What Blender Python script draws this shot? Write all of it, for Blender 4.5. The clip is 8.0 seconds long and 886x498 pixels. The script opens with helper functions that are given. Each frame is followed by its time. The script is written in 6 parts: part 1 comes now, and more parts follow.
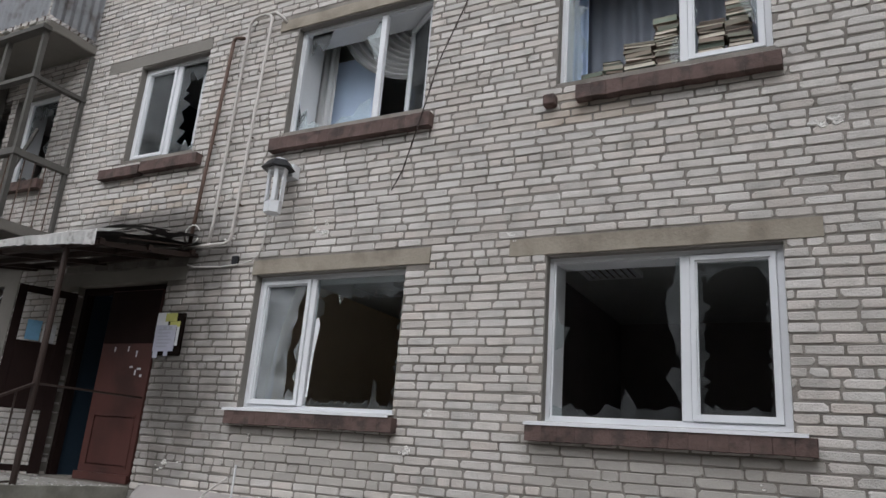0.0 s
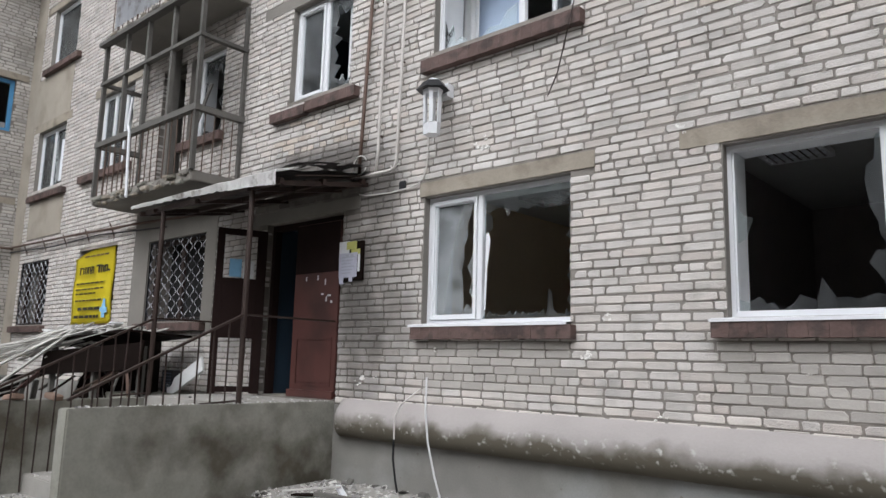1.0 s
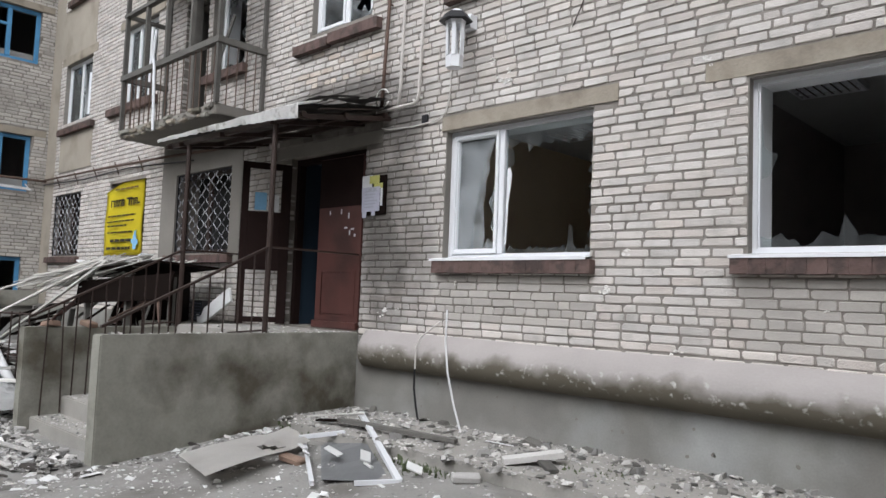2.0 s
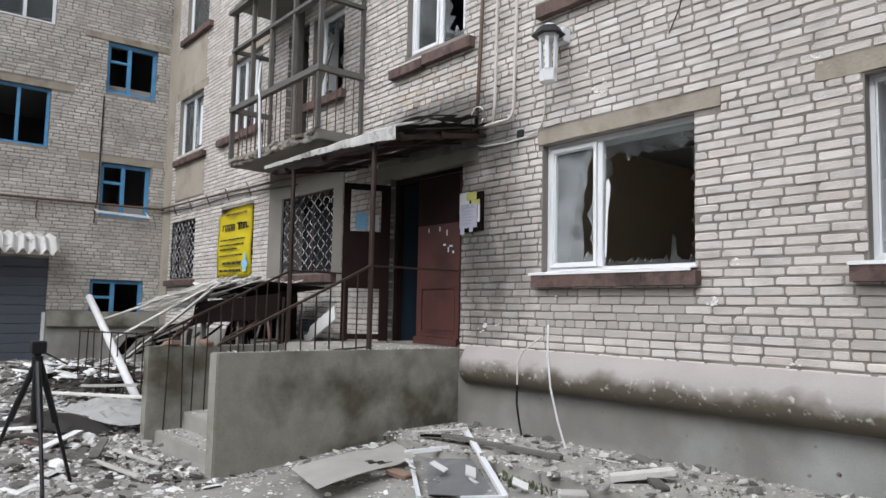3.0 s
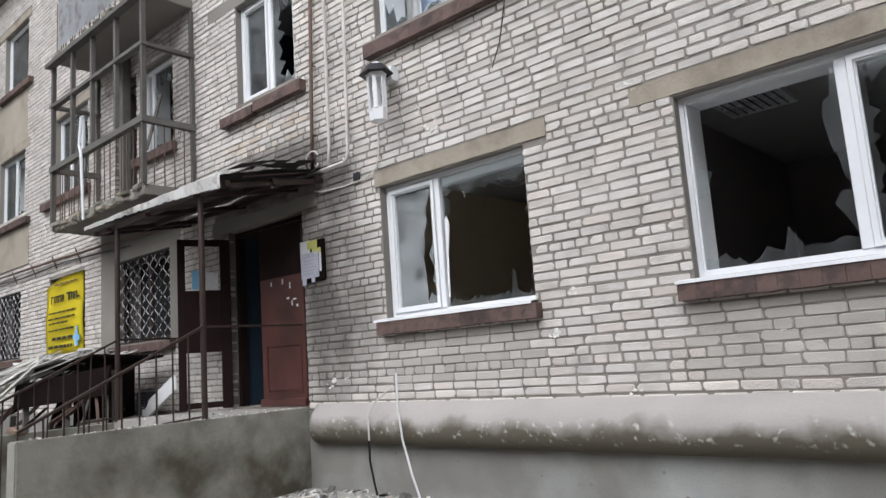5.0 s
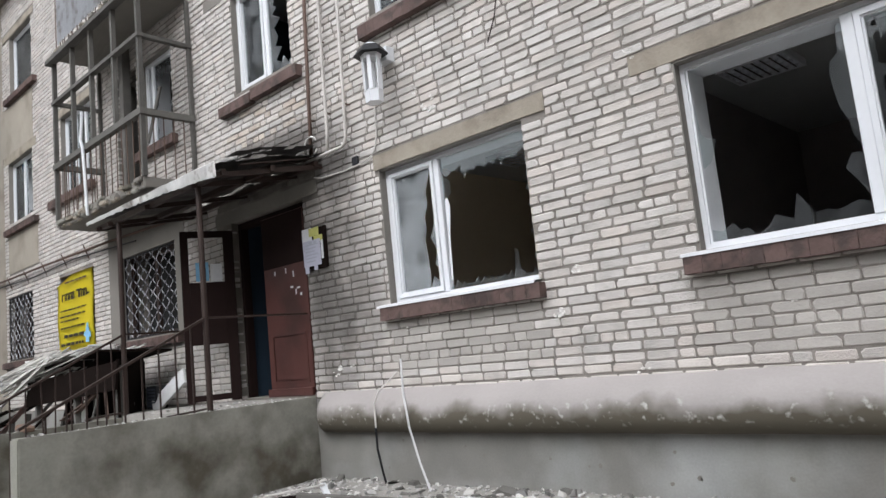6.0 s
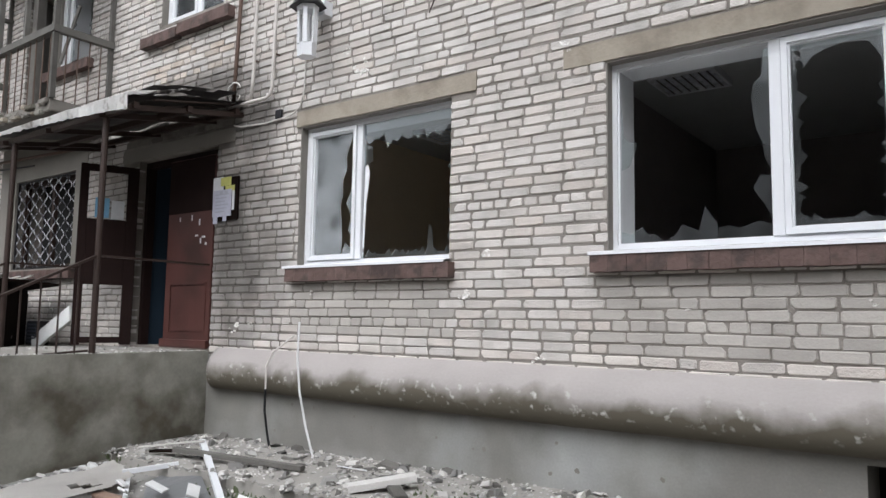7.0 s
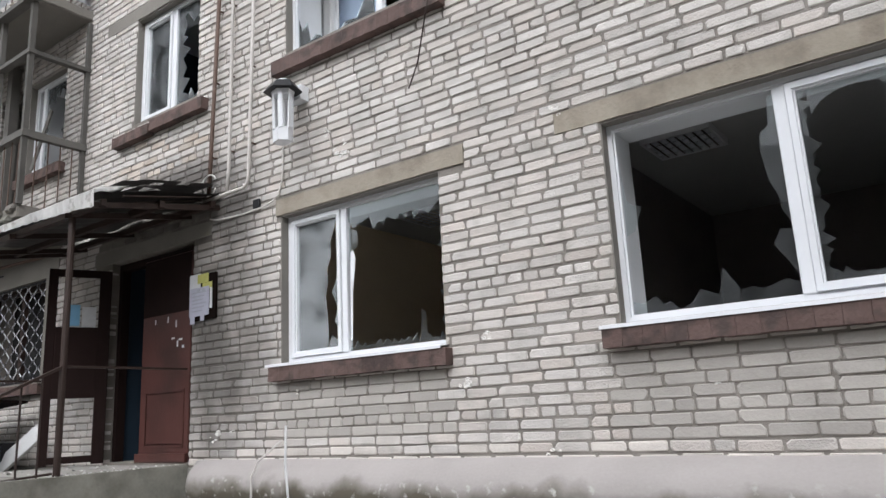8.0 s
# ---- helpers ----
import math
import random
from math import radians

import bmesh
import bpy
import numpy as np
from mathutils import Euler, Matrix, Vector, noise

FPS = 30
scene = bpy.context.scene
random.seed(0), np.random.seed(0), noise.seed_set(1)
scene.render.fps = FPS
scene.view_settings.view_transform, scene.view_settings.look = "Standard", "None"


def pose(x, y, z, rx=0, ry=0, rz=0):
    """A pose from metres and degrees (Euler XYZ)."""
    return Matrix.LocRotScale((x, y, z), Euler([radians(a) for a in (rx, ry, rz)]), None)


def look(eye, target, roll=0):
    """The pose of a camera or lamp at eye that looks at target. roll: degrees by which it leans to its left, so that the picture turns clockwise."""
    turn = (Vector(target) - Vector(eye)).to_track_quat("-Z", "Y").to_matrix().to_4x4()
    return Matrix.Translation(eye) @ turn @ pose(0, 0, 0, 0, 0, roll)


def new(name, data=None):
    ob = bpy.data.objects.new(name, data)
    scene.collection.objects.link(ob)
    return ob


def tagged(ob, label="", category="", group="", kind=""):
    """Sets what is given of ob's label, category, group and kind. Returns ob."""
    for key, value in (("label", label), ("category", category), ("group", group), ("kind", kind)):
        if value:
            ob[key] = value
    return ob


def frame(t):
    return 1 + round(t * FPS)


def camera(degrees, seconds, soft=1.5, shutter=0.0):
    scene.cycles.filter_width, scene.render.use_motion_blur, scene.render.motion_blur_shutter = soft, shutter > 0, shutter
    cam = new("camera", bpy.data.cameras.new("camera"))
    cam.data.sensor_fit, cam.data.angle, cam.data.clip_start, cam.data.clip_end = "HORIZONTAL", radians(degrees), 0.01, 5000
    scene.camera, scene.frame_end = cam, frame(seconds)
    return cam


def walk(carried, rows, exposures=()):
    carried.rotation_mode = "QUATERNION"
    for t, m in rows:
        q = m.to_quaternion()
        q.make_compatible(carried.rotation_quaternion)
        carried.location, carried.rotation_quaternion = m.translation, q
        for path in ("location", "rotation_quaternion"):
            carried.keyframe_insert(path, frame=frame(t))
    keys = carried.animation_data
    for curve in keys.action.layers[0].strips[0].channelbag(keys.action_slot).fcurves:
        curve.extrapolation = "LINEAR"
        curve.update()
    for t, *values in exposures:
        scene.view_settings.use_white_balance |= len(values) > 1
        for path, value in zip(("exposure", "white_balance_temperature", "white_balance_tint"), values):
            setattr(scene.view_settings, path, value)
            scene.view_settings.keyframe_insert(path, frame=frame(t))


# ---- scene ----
cam = camera(62.5, 8.0)
PATH = [
    (0, (-0.416, -5.473, 1.602), (-1.346, -3.794, 2.166), 4.6),
    (0.3, (-0.425, -5.467, 1.595), (-1.367, -3.753, 2.012), 3.1),
    (0.5, (-0.428, -5.47, 1.593), (-1.434, -3.785, 1.98), 3.9),
    (0.7, (-0.428, -5.466, 1.595), (-1.582, -3.876, 1.965), 2.9),
    (1, (-0.433, -5.463, 1.592), (-1.75, -3.99, 1.9), 1.5),
    (1.2, (-0.415, -5.458, 1.586), (-1.781, -4.019, 1.836), 0.9),
    (1.5, (-0.4, -5.448, 1.577), (-1.789, -4.018, 1.739), 2.0),
    (1.7, (-0.379, -5.446, 1.573), (-1.753, -3.998, 1.702), 2.2),
    (2.8, (-0.346, -5.49, 1.569), (-1.854, -4.189, 1.747), 1.8),
    (3, (-0.349, -5.491, 1.568), (-1.907, -4.248, 1.735), 1.2),
    (3.5, (-0.337, -5.449, 1.552), (-1.844, -4.152, 1.767), -1.0),
    (3.8, (-0.343, -5.405, 1.544), (-1.876, -4.132, 1.716), -2.2),
    (4, (-0.362, -5.355, 1.541), (-1.858, -4.045, 1.752), -3.5),
    (4.2, (-0.395, -5.279, 1.539), (-1.76, -3.835, 1.768), -1.7),
    (4.5, (-0.381, -5.149, 1.544), (-1.66, -3.63, 1.78), -2.4),
    (4.7, (-0.373, -5.076, 1.544), (-1.651, -3.566, 1.84), -3.0),
    (5.8, (-0.383, -4.817, 1.499), (-1.759, -3.389, 1.762), -5.5),
    (6, (-0.38, -4.785, 1.495), (-1.73, -3.335, 1.766), -5.8),
    (6.2, (-0.378, -4.764, 1.492), (-1.71, -3.299, 1.777), -5.0),
    (6.5, (-0.371, -4.756, 1.486), (-1.667, -3.259, 1.772), -3.2),
    (6.8, (-0.387, -4.726, 1.481), (-1.722, -3.257, 1.721), -0.8),
    (7, (-0.388, -4.687, 1.479), (-1.577, -3.091, 1.675), 0.9),
    (7.2, (-0.414, -4.633, 1.48), (-1.582, -3.016, 1.624), 3.7),
    (7.3, (-0.437, -4.603, 1.479), (-1.649, -3.018, 1.619), 3.8),
    (7.5, (-0.501, -4.538, 1.48), (-1.656, -2.932, 1.772), 2.5),
    (7.7, (-0.575, -4.466, 1.483), (-1.647, -2.816, 1.838), -0.0),
    (8, (-0.683, -4.35, 1.483), (-1.82, -2.765, 1.922), -2.9),
]
walk(cam, [(t, look(eye, target, roll)) for t, eye, target, roll in PATH], [(0.0, 0.10, 6150, 10.5), (0.5, 0.34, 6150, 10.5), (1.2, 0.66, 6150, 10.5), (8.0, 0.78, 6150, 10.5)])

# ---- light ----
world = bpy.data.worlds.new("overcast")
scene.world = world
world.use_nodes = True
wn = world.node_tree.nodes
wl = world.node_tree.links
sky = wn.new("ShaderNodeTexSky")
sky.sky_type = "NISHITA"
sky.sun_disc = False
sky.sun_elevation = radians(52)
sky.sun_rotation = radians(180)
sky.air_density, sky.dust_density = 1.0, 4.0
soft_sky = wn.new("ShaderNodeHueSaturation")
soft_sky.inputs["Saturation"].default_value = 0.10
wl.new(sky.outputs[0], soft_sky.inputs["Color"])
wl.new(soft_sky.outputs[0], wn["Background"].inputs[0])
wn["Background"].inputs[1].default_value = 0.15
sun = new("sun", bpy.data.lights.new("sun", "SUN"))
sun.data.energy, sun.data.angle, sun.data.color = 0.9, radians(40), (1.0, 0.985, 0.965)
sun.matrix_world = look((9, -14, 17), (-5, 0, 2))


# ---- materials ----
def mat(name, col, rough=0.8, var=0.18, scale=3.0, fine=60.0, bump=0.25, metal=0.0, pieces=0.0, stain=None, stain_scale=1.2, stain_lo=0.5, stain_hi=0.7, tint=None, soot=False):
    """Base colour with broad and fine variation; pieces: spread from piece to piece; stain: a second colour in patches."""
    m = bpy.data.materials.new(name)
    m.use_nodes = True
    n, l = m.node_tree.nodes, m.node_tree.links
    b = n["Principled BSDF"]
    geo = n.new("ShaderNodeNewGeometry")

    def noise_tex(s, d=4.0):
        t = n.new("ShaderNodeTexNoise")
        t.inputs["Scale"].default_value, t.inputs["Detail"].default_value = s, d
        l.new(geo.outputs["Position"], t.inputs["Vector"])
        return t.outputs["Fac"]

    def maths(op, a, c):
        t = n.new("ShaderNodeMath")
        t.operation = op
        for i, v in enumerate((a, c)):
            if isinstance(v, (int, float)):
                t.inputs[i].default_value = v
            else:
                l.new(v, t.inputs[i])
        return t.outputs[0]

    broad, small = noise_tex(scale), noise_tex(fine)
    k = maths("ADD", maths("MULTIPLY", broad, 2 * var), maths("MULTIPLY", small, var))
    k = maths("ADD", k, 1 - 1.5 * var)
    if pieces:
        info = n.new("ShaderNodeObjectInfo")
        r = maths("FRACT", maths("ADD", info.outputs["Random"], geo.outputs["Random Per Island"]), 0)
        k = maths("MULTIPLY", k, maths("ADD", maths("MULTIPLY", r, 2 * pieces), 1 - pieces))
    mix = n.new("ShaderNodeMix")
    mix.data_type, mix.blend_type = "RGBA", "MULTIPLY"
    mix.inputs[0].default_value = 1.0
    comb = n.new("ShaderNodeCombineColor")
    for i in range(3):
        l.new(k, comb.inputs[i])
    if stain:
        ramp = n.new("ShaderNodeMapRange")
        ramp.inputs["From Min"].default_value, ramp.inputs["From Max"].default_value = stain_lo, stain_hi
        l.new(noise_tex(stain_scale, 7.0), ramp.inputs["Value"])
        st = n.new("ShaderNodeMix")
        st.data_type = "RGBA"
        l.new(ramp.outputs[0], st.inputs[0])
        st.inputs[6].default_value, st.inputs[7].default_value = (*col, 1), (*stain, 1)
        if tint:
            ti = n.new("ShaderNodeMix")
            ti.data_type = "RGBA"
            l.new(maths("POWER", maths("FRACT", maths("MULTIPLY", r, 7.31), 0), 1.6), ti.inputs[0])
            ti.inputs[6].default_value, ti.inputs[7].default_value = (*col, 1), (*tint, 1)
            l.new(ti.outputs[2], st.inputs[6])
        l.new(st.outputs[2], mix.inputs[6])
    elif tint:
        ti = n.new("ShaderNodeMix")
        ti.data_type = "RGBA"
        l.new(maths("POWER", maths("FRACT", maths("MULTIPLY", r, 7.31), 0), 1.6), ti.inputs[0])
        ti.inputs[6].default_value, ti.inputs[7].default_value = (*col, 1), (*tint, 1)
        l.new(ti.outputs[2], mix.inputs[6])
    else:
        mix.inputs[6].default_value = (*col, 1)
    l.new(comb.outputs[0], mix.inputs[7])
    colour = mix.outputs[2]
    if soot:
        # smoke smears round the canopy and beside the entrance
        sep = n.new("ShaderNodeSeparateXYZ")
        l.new(geo.outputs["Position"], sep.inputs[0])
        total = 0.0
        for cx, cz, rx, rz, top in ((-7.45, 3.85, 1.45, 0.42, 1.6), (-6.45, 2.20, 0.95, 1.45, 1.3), (-5.1, 1.50, 2.1, 0.40, 0.62), (-1.5, 1.55, 1.5, 0.35, 0.5), (-6.40, 3.42, 0.72, 0.50, 1.4), (-9.0, 2.2, 1.0, 1.3, 0.85), (-9.5, 5.2, 0.9, 1.3, 0.95), (-9.6, 3.5, 1.6, 0.6, 0.7), (-10.2, 7.0, 1.7, 0.8, 0.8)):
            dx = maths("MULTIPLY", maths("SUBTRACT", sep.outputs["X"], cx), 1 / rx)
            dz = maths("MULTIPLY", maths("SUBTRACT", sep.outputs["Z"], cz), 1 / rz)
            blob = maths("SUBTRACT", top, maths("ADD", maths("MULTIPLY", dx, dx), maths("MULTIPLY", dz, dz)))
            total = maths("MAXIMUM", blob, total)
        smear = n.new("ShaderNodeMapRange")
        smear.inputs["From Min"].default_value, smear.inputs["From Max"].default_value = 0.25, 1.55
        smear.inputs["To Max"].default_value = 0.86
        smear.interpolation_type = "SMOOTHSTEP"
        l.new(maths("MULTIPLY", total, maths("ADD", maths("MULTIPLY", noise_tex(2.2, 6.0), 1.5), 0.3)), smear.inputs["Value"])
        so = n.new("ShaderNodeMix")
        so.data_type = "RGBA"
        l.new(smear.outputs[0], so.inputs[0])
        l.new(colour, so.inputs[6])
        so.inputs[7].default_value = (0.075, 0.068, 0.061, 1)
        colour = so.outputs[2]
    l.new(colour, b.inputs["Base Color"])
    b.inputs["Roughness"].default_value, b.inputs["Metallic"].default_value = rough, metal
    b.inputs["Specular IOR Level"].default_value = 0.3
    if bump:
        bp = n.new("ShaderNodeBump")
        bp.inputs["Strength"].default_value, bp.inputs["Distance"].default_value = bump, 0.01
        l.new(maths("ADD", small, broad), bp.inputs["Height"])
        l.new(bp.outputs[0], b.inputs["Normal"])
    return m


BRICK = mat("silicate_brick", (0.555, 0.527, 0.50), 0.9, 0.16, 1.1, 70, 0.7, pieces=0.12, tint=(0.52, 0.47, 0.43), stain=(0.39, 0.37, 0.34), stain_scale=4.2, stain_lo=0.48, stain_hi=0.78, soot=True)
# darker copy of BRICK: the wing's weaker light is put into its colour
BRICK_WING = mat("shaded_wing_brick", (0.475, 0.45, 0.415), 0.9, 0.18, 1.1, 70, 0.6, pieces=0.14, tint=(0.43, 0.40, 0.36), stain=(0.31, 0.295, 0.265), stain_scale=1.4, stain_lo=0.45, stain_hi=0.75)
BRICK_ROSE = mat("rosy_brick", (0.47, 0.415, 0.36), 0.92, 0.2, 2.0, 70, 0.45, pieces=0.15, stain=(0.36, 0.29, 0.235), stain_scale=3)
BRICK_WASH = mat("cement_washed_brick", (0.40, 0.375, 0.345), 0.9, 0.16, 2.0, 60, 0.3, pieces=0.12, stain=(0.34, 0.315, 0.29), stain_scale=3.0, stain_lo=0.55, stain_hi=0.8)
BRICK_BASE = mat("limed_brick", (0.56, 0.52, 0.48), 0.9, 0.2, 5.0, 60, 0.4, pieces=0.12)
MORTAR = mat("grey_mortar", (0.245, 0.223, 0.20), 0.95, 0.3, 2.0, 90, 0.6, stain=(0.15, 0.136, 0.118), stain_scale=3.0, stain_lo=0.45, stain_hi=0.7, soot=True)
SCAR = mat("spalled_brick", (0.70, 0.68, 0.65), 0.95, 0.25, 12, 60, 0.6)
BRICK_BLACK = mat("blackened_brick", (0.16, 0.147, 0.13), 0.92, 0.3, 3.0, 70, 0.45, pieces=0.3, stain=(0.05, 0.045, 0.04), stain_scale=3.0)
SILL_BRICK = mat("red_brown_sill_brick", (0.112, 0.074, 0.065), 0.75, 0.3, 6.0, 50, 0.5, pieces=0.12, stain=(0.07, 0.05, 0.045), stain_scale=7, stain_lo=0.48, stain_hi=0.6)
RED_BRICK = mat("bare_orange_brick", (0.24, 0.165, 0.125), 0.9, 0.25, 6.0, 60, 0.4, pieces=0.2)
CONCRETE = mat("lintel_concrete", (0.30, 0.265, 0.215), 0.9, 0.22, 4.0, 45, 0.4, stain=(0.20, 0.17, 0.135), stain_scale=3.0)
PORCH = mat("porch_cement", (0.255, 0.248, 0.215), 0.85, 0.28, 5.5, 38, 0.5, stain=(0.092, 0.083, 0.062), stain_scale=1.7, stain_lo=0.47, stain_hi=0.66)
LANDING = mat("landing_concrete", (0.30, 0.285, 0.262), 0.9, 0.25, 4, 60, 0.5)
PLINTH = mat("plinth_render", (0.20, 0.192, 0.175), 0.75, 0.26, 2.6, 60, 0.12, stain=(0.31, 0.31, 0.30), stain_scale=1.0, stain_lo=0.46, stain_hi=0.68)
PLASTER = mat("beige_plaster", (0.335, 0.30, 0.25), 0.9, 0.18, 2.0, 50, 0.3, stain=(0.25, 0.22, 0.18), stain_scale=1.5)
DARK_PLASTER = mat("grey_plaster", (0.20, 0.186, 0.165), 0.9, 0.2, 2.0, 50, 0.3)
PVC = mat("white_pvc", (0.68, 0.69, 0.71), 0.35, 0.03, 2.0, 30, 0.0)
LOUVRE = mat("polished_louvre", (0.85, 0.85, 0.86), 0.22, 0.05, 5, 40, 0.0, metal=1.0)
INNER_WHITE = mat("inner_reveal_whitewash", (0.66, 0.67, 0.68), 0.85, 0.08, 3, 40, 0.1)
DRIP = mat("white_tin", (0.62, 0.62, 0.635), 0.4, 0.06, 5, 40, 0.05)
BLUE_WOOD = mat("blue_painted_wood", (0.085, 0.25, 0.44), 0.6, 0.25, 5, 60, 0.3)
STEEL = mat("brown_painted_steel", (0.035, 0.022, 0.018), 0.5, 0.3, 8, 80, 0.2)
BLACK = mat("black_paint", (0.012, 0.012, 0.014), 0.45, 0.2, 8, 80, 0.1)
WHITE_STEEL = mat("white_painted_steel", (0.62, 0.62, 0.62), 0.5, 0.12, 8, 60, 0.1)
GRILLE = mat("worn_grille_paint", (0.50, 0.51, 0.53), 0.6, 0.2, 6, 60, 0.1, stain=(0.06, 0.06, 0.07), stain_scale=14, stain_lo=0.46, stain_hi=0.56)
PIPE = mat("pale_painted_pipe", (0.52, 0.49, 0.46), 0.6, 0.2, 6, 60, 0.15)
RUST = mat("rusty_pipe", (0.10, 0.065, 0.05), 0.75, 0.3, 9, 70, 0.3)
DOOR = mat("red_brown_door_paint", (0.085, 0.036, 0.031), 0.32, 0.25, 3.0, 50, 0.15, stain=(0.05, 0.024, 0.021), stain_scale=1.7)
# darker copy of the door paint: canopy shade and soot in one colour
DOOR_DARK = mat("shaded_sooty_door_paint", (0.018, 0.010, 0.009), 0.75, 0.3, 4, 50, 0.15)
# dark boards, and boards whose near-black stands for shade
DARK_BOARD = mat("dark_and_shaded_board", (0.009, 0.006, 0.005), 0.95, 0.3, 4, 60, 0.2)
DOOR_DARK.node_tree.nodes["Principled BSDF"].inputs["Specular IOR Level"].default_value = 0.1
DARK_BOARD.node_tree.nodes["Principled BSDF"].inputs["Specular IOR Level"].default_value = 0.05
OLD_WOOD = mat("weathered_wood", (0.118, 0.112, 0.102), 0.85, 0.3, 6, 90, 0.4, pieces=0.25)
LATH = mat("pale_lath_wood", (0.50, 0.485, 0.455), 0.85, 0.25, 6, 90, 0.3, pieces=0.3)
TIN = mat("weathered_tin", (0.80, 0.79, 0.77), 0.6, 0.2, 3, 40, 0.2, stain=(0.26, 0.23, 0.20), stain_scale=6.5, stain_lo=0.58, stain_hi=0.72)
DARK_TIN = mat("dark_tin", (0.06, 0.055, 0.052), 0.6, 0.3, 3, 40, 0.3)
GROUND = mat("dusty_ground", (0.245, 0.236, 0.222), 0.95, 0.25, 2.0, 35, 0.8, stain=(0.13, 0.12, 0.105), stain_scale=1.3)
RUBBLE = mat("mixed_rubble", (0.40, 0.388, 0.37), 0.9, 0.25, 5, 60, 0.4, pieces=0.65)
DARK_SCRAP = mat("charred_debris", (0.045, 0.040, 0.036), 0.9, 0.3, 6, 60, 0.4, pieces=0.5)
WHITE_CHIP = mat("white_debris", (0.63, 0.63, 0.62), 0.7, 0.15, 6, 50, 0.2, pieces=0.15)
BOARD = mat("pale_hardboard", (0.57, 0.55, 0.52), 0.8, 0.15, 3, 60, 0.2, stain=(0.46, 0.435, 0.405))
YELLOW = mat("yellow_banner", (0.82, 0.70, 0.04), 0.5, 0.08, 2, 30, 0.05)
INK = mat("black_ink", (0.03, 0.028, 0.02), 0.6, 0.1)
SKYBLUE = mat("pale_blue_print", (0.22, 0.45, 0.66), 0.6, 0.15, 12, 40, 0)
PAPER = mat("white_paper", (0.62, 0.63, 0.64), 0.8, 0.12, 18, 60, 0.1)
LILAC = mat("lilac_paper", (0.44, 0.44, 0.52), 0.8, 0.15, 18, 60, 0.1)
YPAPER = mat("yellow_paper", (0.46, 0.45, 0.14), 0.8, 0.15, 18, 60, 0.1)
GREYPRINT = mat("grey_print", (0.36, 0.37, 0.42), 0.8, 0.1)
TAN = mat("ochre_wall_paint", (0.74, 0.61, 0.44), 0.85, 0.1, 1.5, 40, 0.1)
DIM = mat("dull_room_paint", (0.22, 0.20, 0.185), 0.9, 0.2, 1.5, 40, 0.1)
PALE_ROOM = mat("pale_room_paint", (0.60, 0.58, 0.54), 0.85, 0.1, 1.5, 40, 0.1)
CEIL = mat("ceiling_whitewash", (0.40, 0.395, 0.38), 0.9, 0.08, 2, 40, 0.1)
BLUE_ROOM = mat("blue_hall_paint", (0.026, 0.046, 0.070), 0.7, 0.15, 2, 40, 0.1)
CURTAIN = mat("white_curtain_cloth", (0.84, 0.84, 0.83), 0.9, 0.08, 4, 150, 0.1)
GREY_CURTAIN = mat("grey_blue_curtain_cloth", (0.36, 0.39, 0.45), 0.9, 0.15, 3, 150, 0.1)
BLUE_CLOTH = mat("light_blue_cloth", (0.52, 0.63, 0.80), 0.85, 0.1, 4, 80, 0.1)
BOOK = mat("worn_book_covers", (0.20, 0.15, 0.12), 0.8, 0.2, 9, 60, 0.1, pieces=0.7, tint=(0.16, 0.19, 0.15))
BOOK_PALE = mat("pale_book_pages", (0.60, 0.55, 0.46), 0.9, 0.15, 30, 120, 0.2)
GREEN = mat("weed_leaves", (0.10, 0.12, 0.065), 0.7, 0.3, 8, 60, 0.1, pieces=0.3)
CABLE = mat("cable_sheath", (0.55, 0.53, 0.50), 0.5, 0.1)
# near-black colour that stands for the darkness inside unlit openings
VOID = mat("unlit_depth_black", (0.02, 0.02, 0.02), 0.95, 0.1)
GREY_METAL = mat("grey_shutter_paint", (0.075, 0.085, 0.105), 0.5, 0.1, 2, 40, 0.05)
PALE_SHEET = mat("grey_corrugated_sheet", (0.40, 0.41, 0.43), 0.55, 0.2, 3, 40, 0.1, stain=(0.22, 0.20, 0.19), stain_scale=5)
SHEET = mat("bent_grey_sheet", (0.15, 0.152, 0.155), 0.45, 0.15, 2, 40, 0.1)


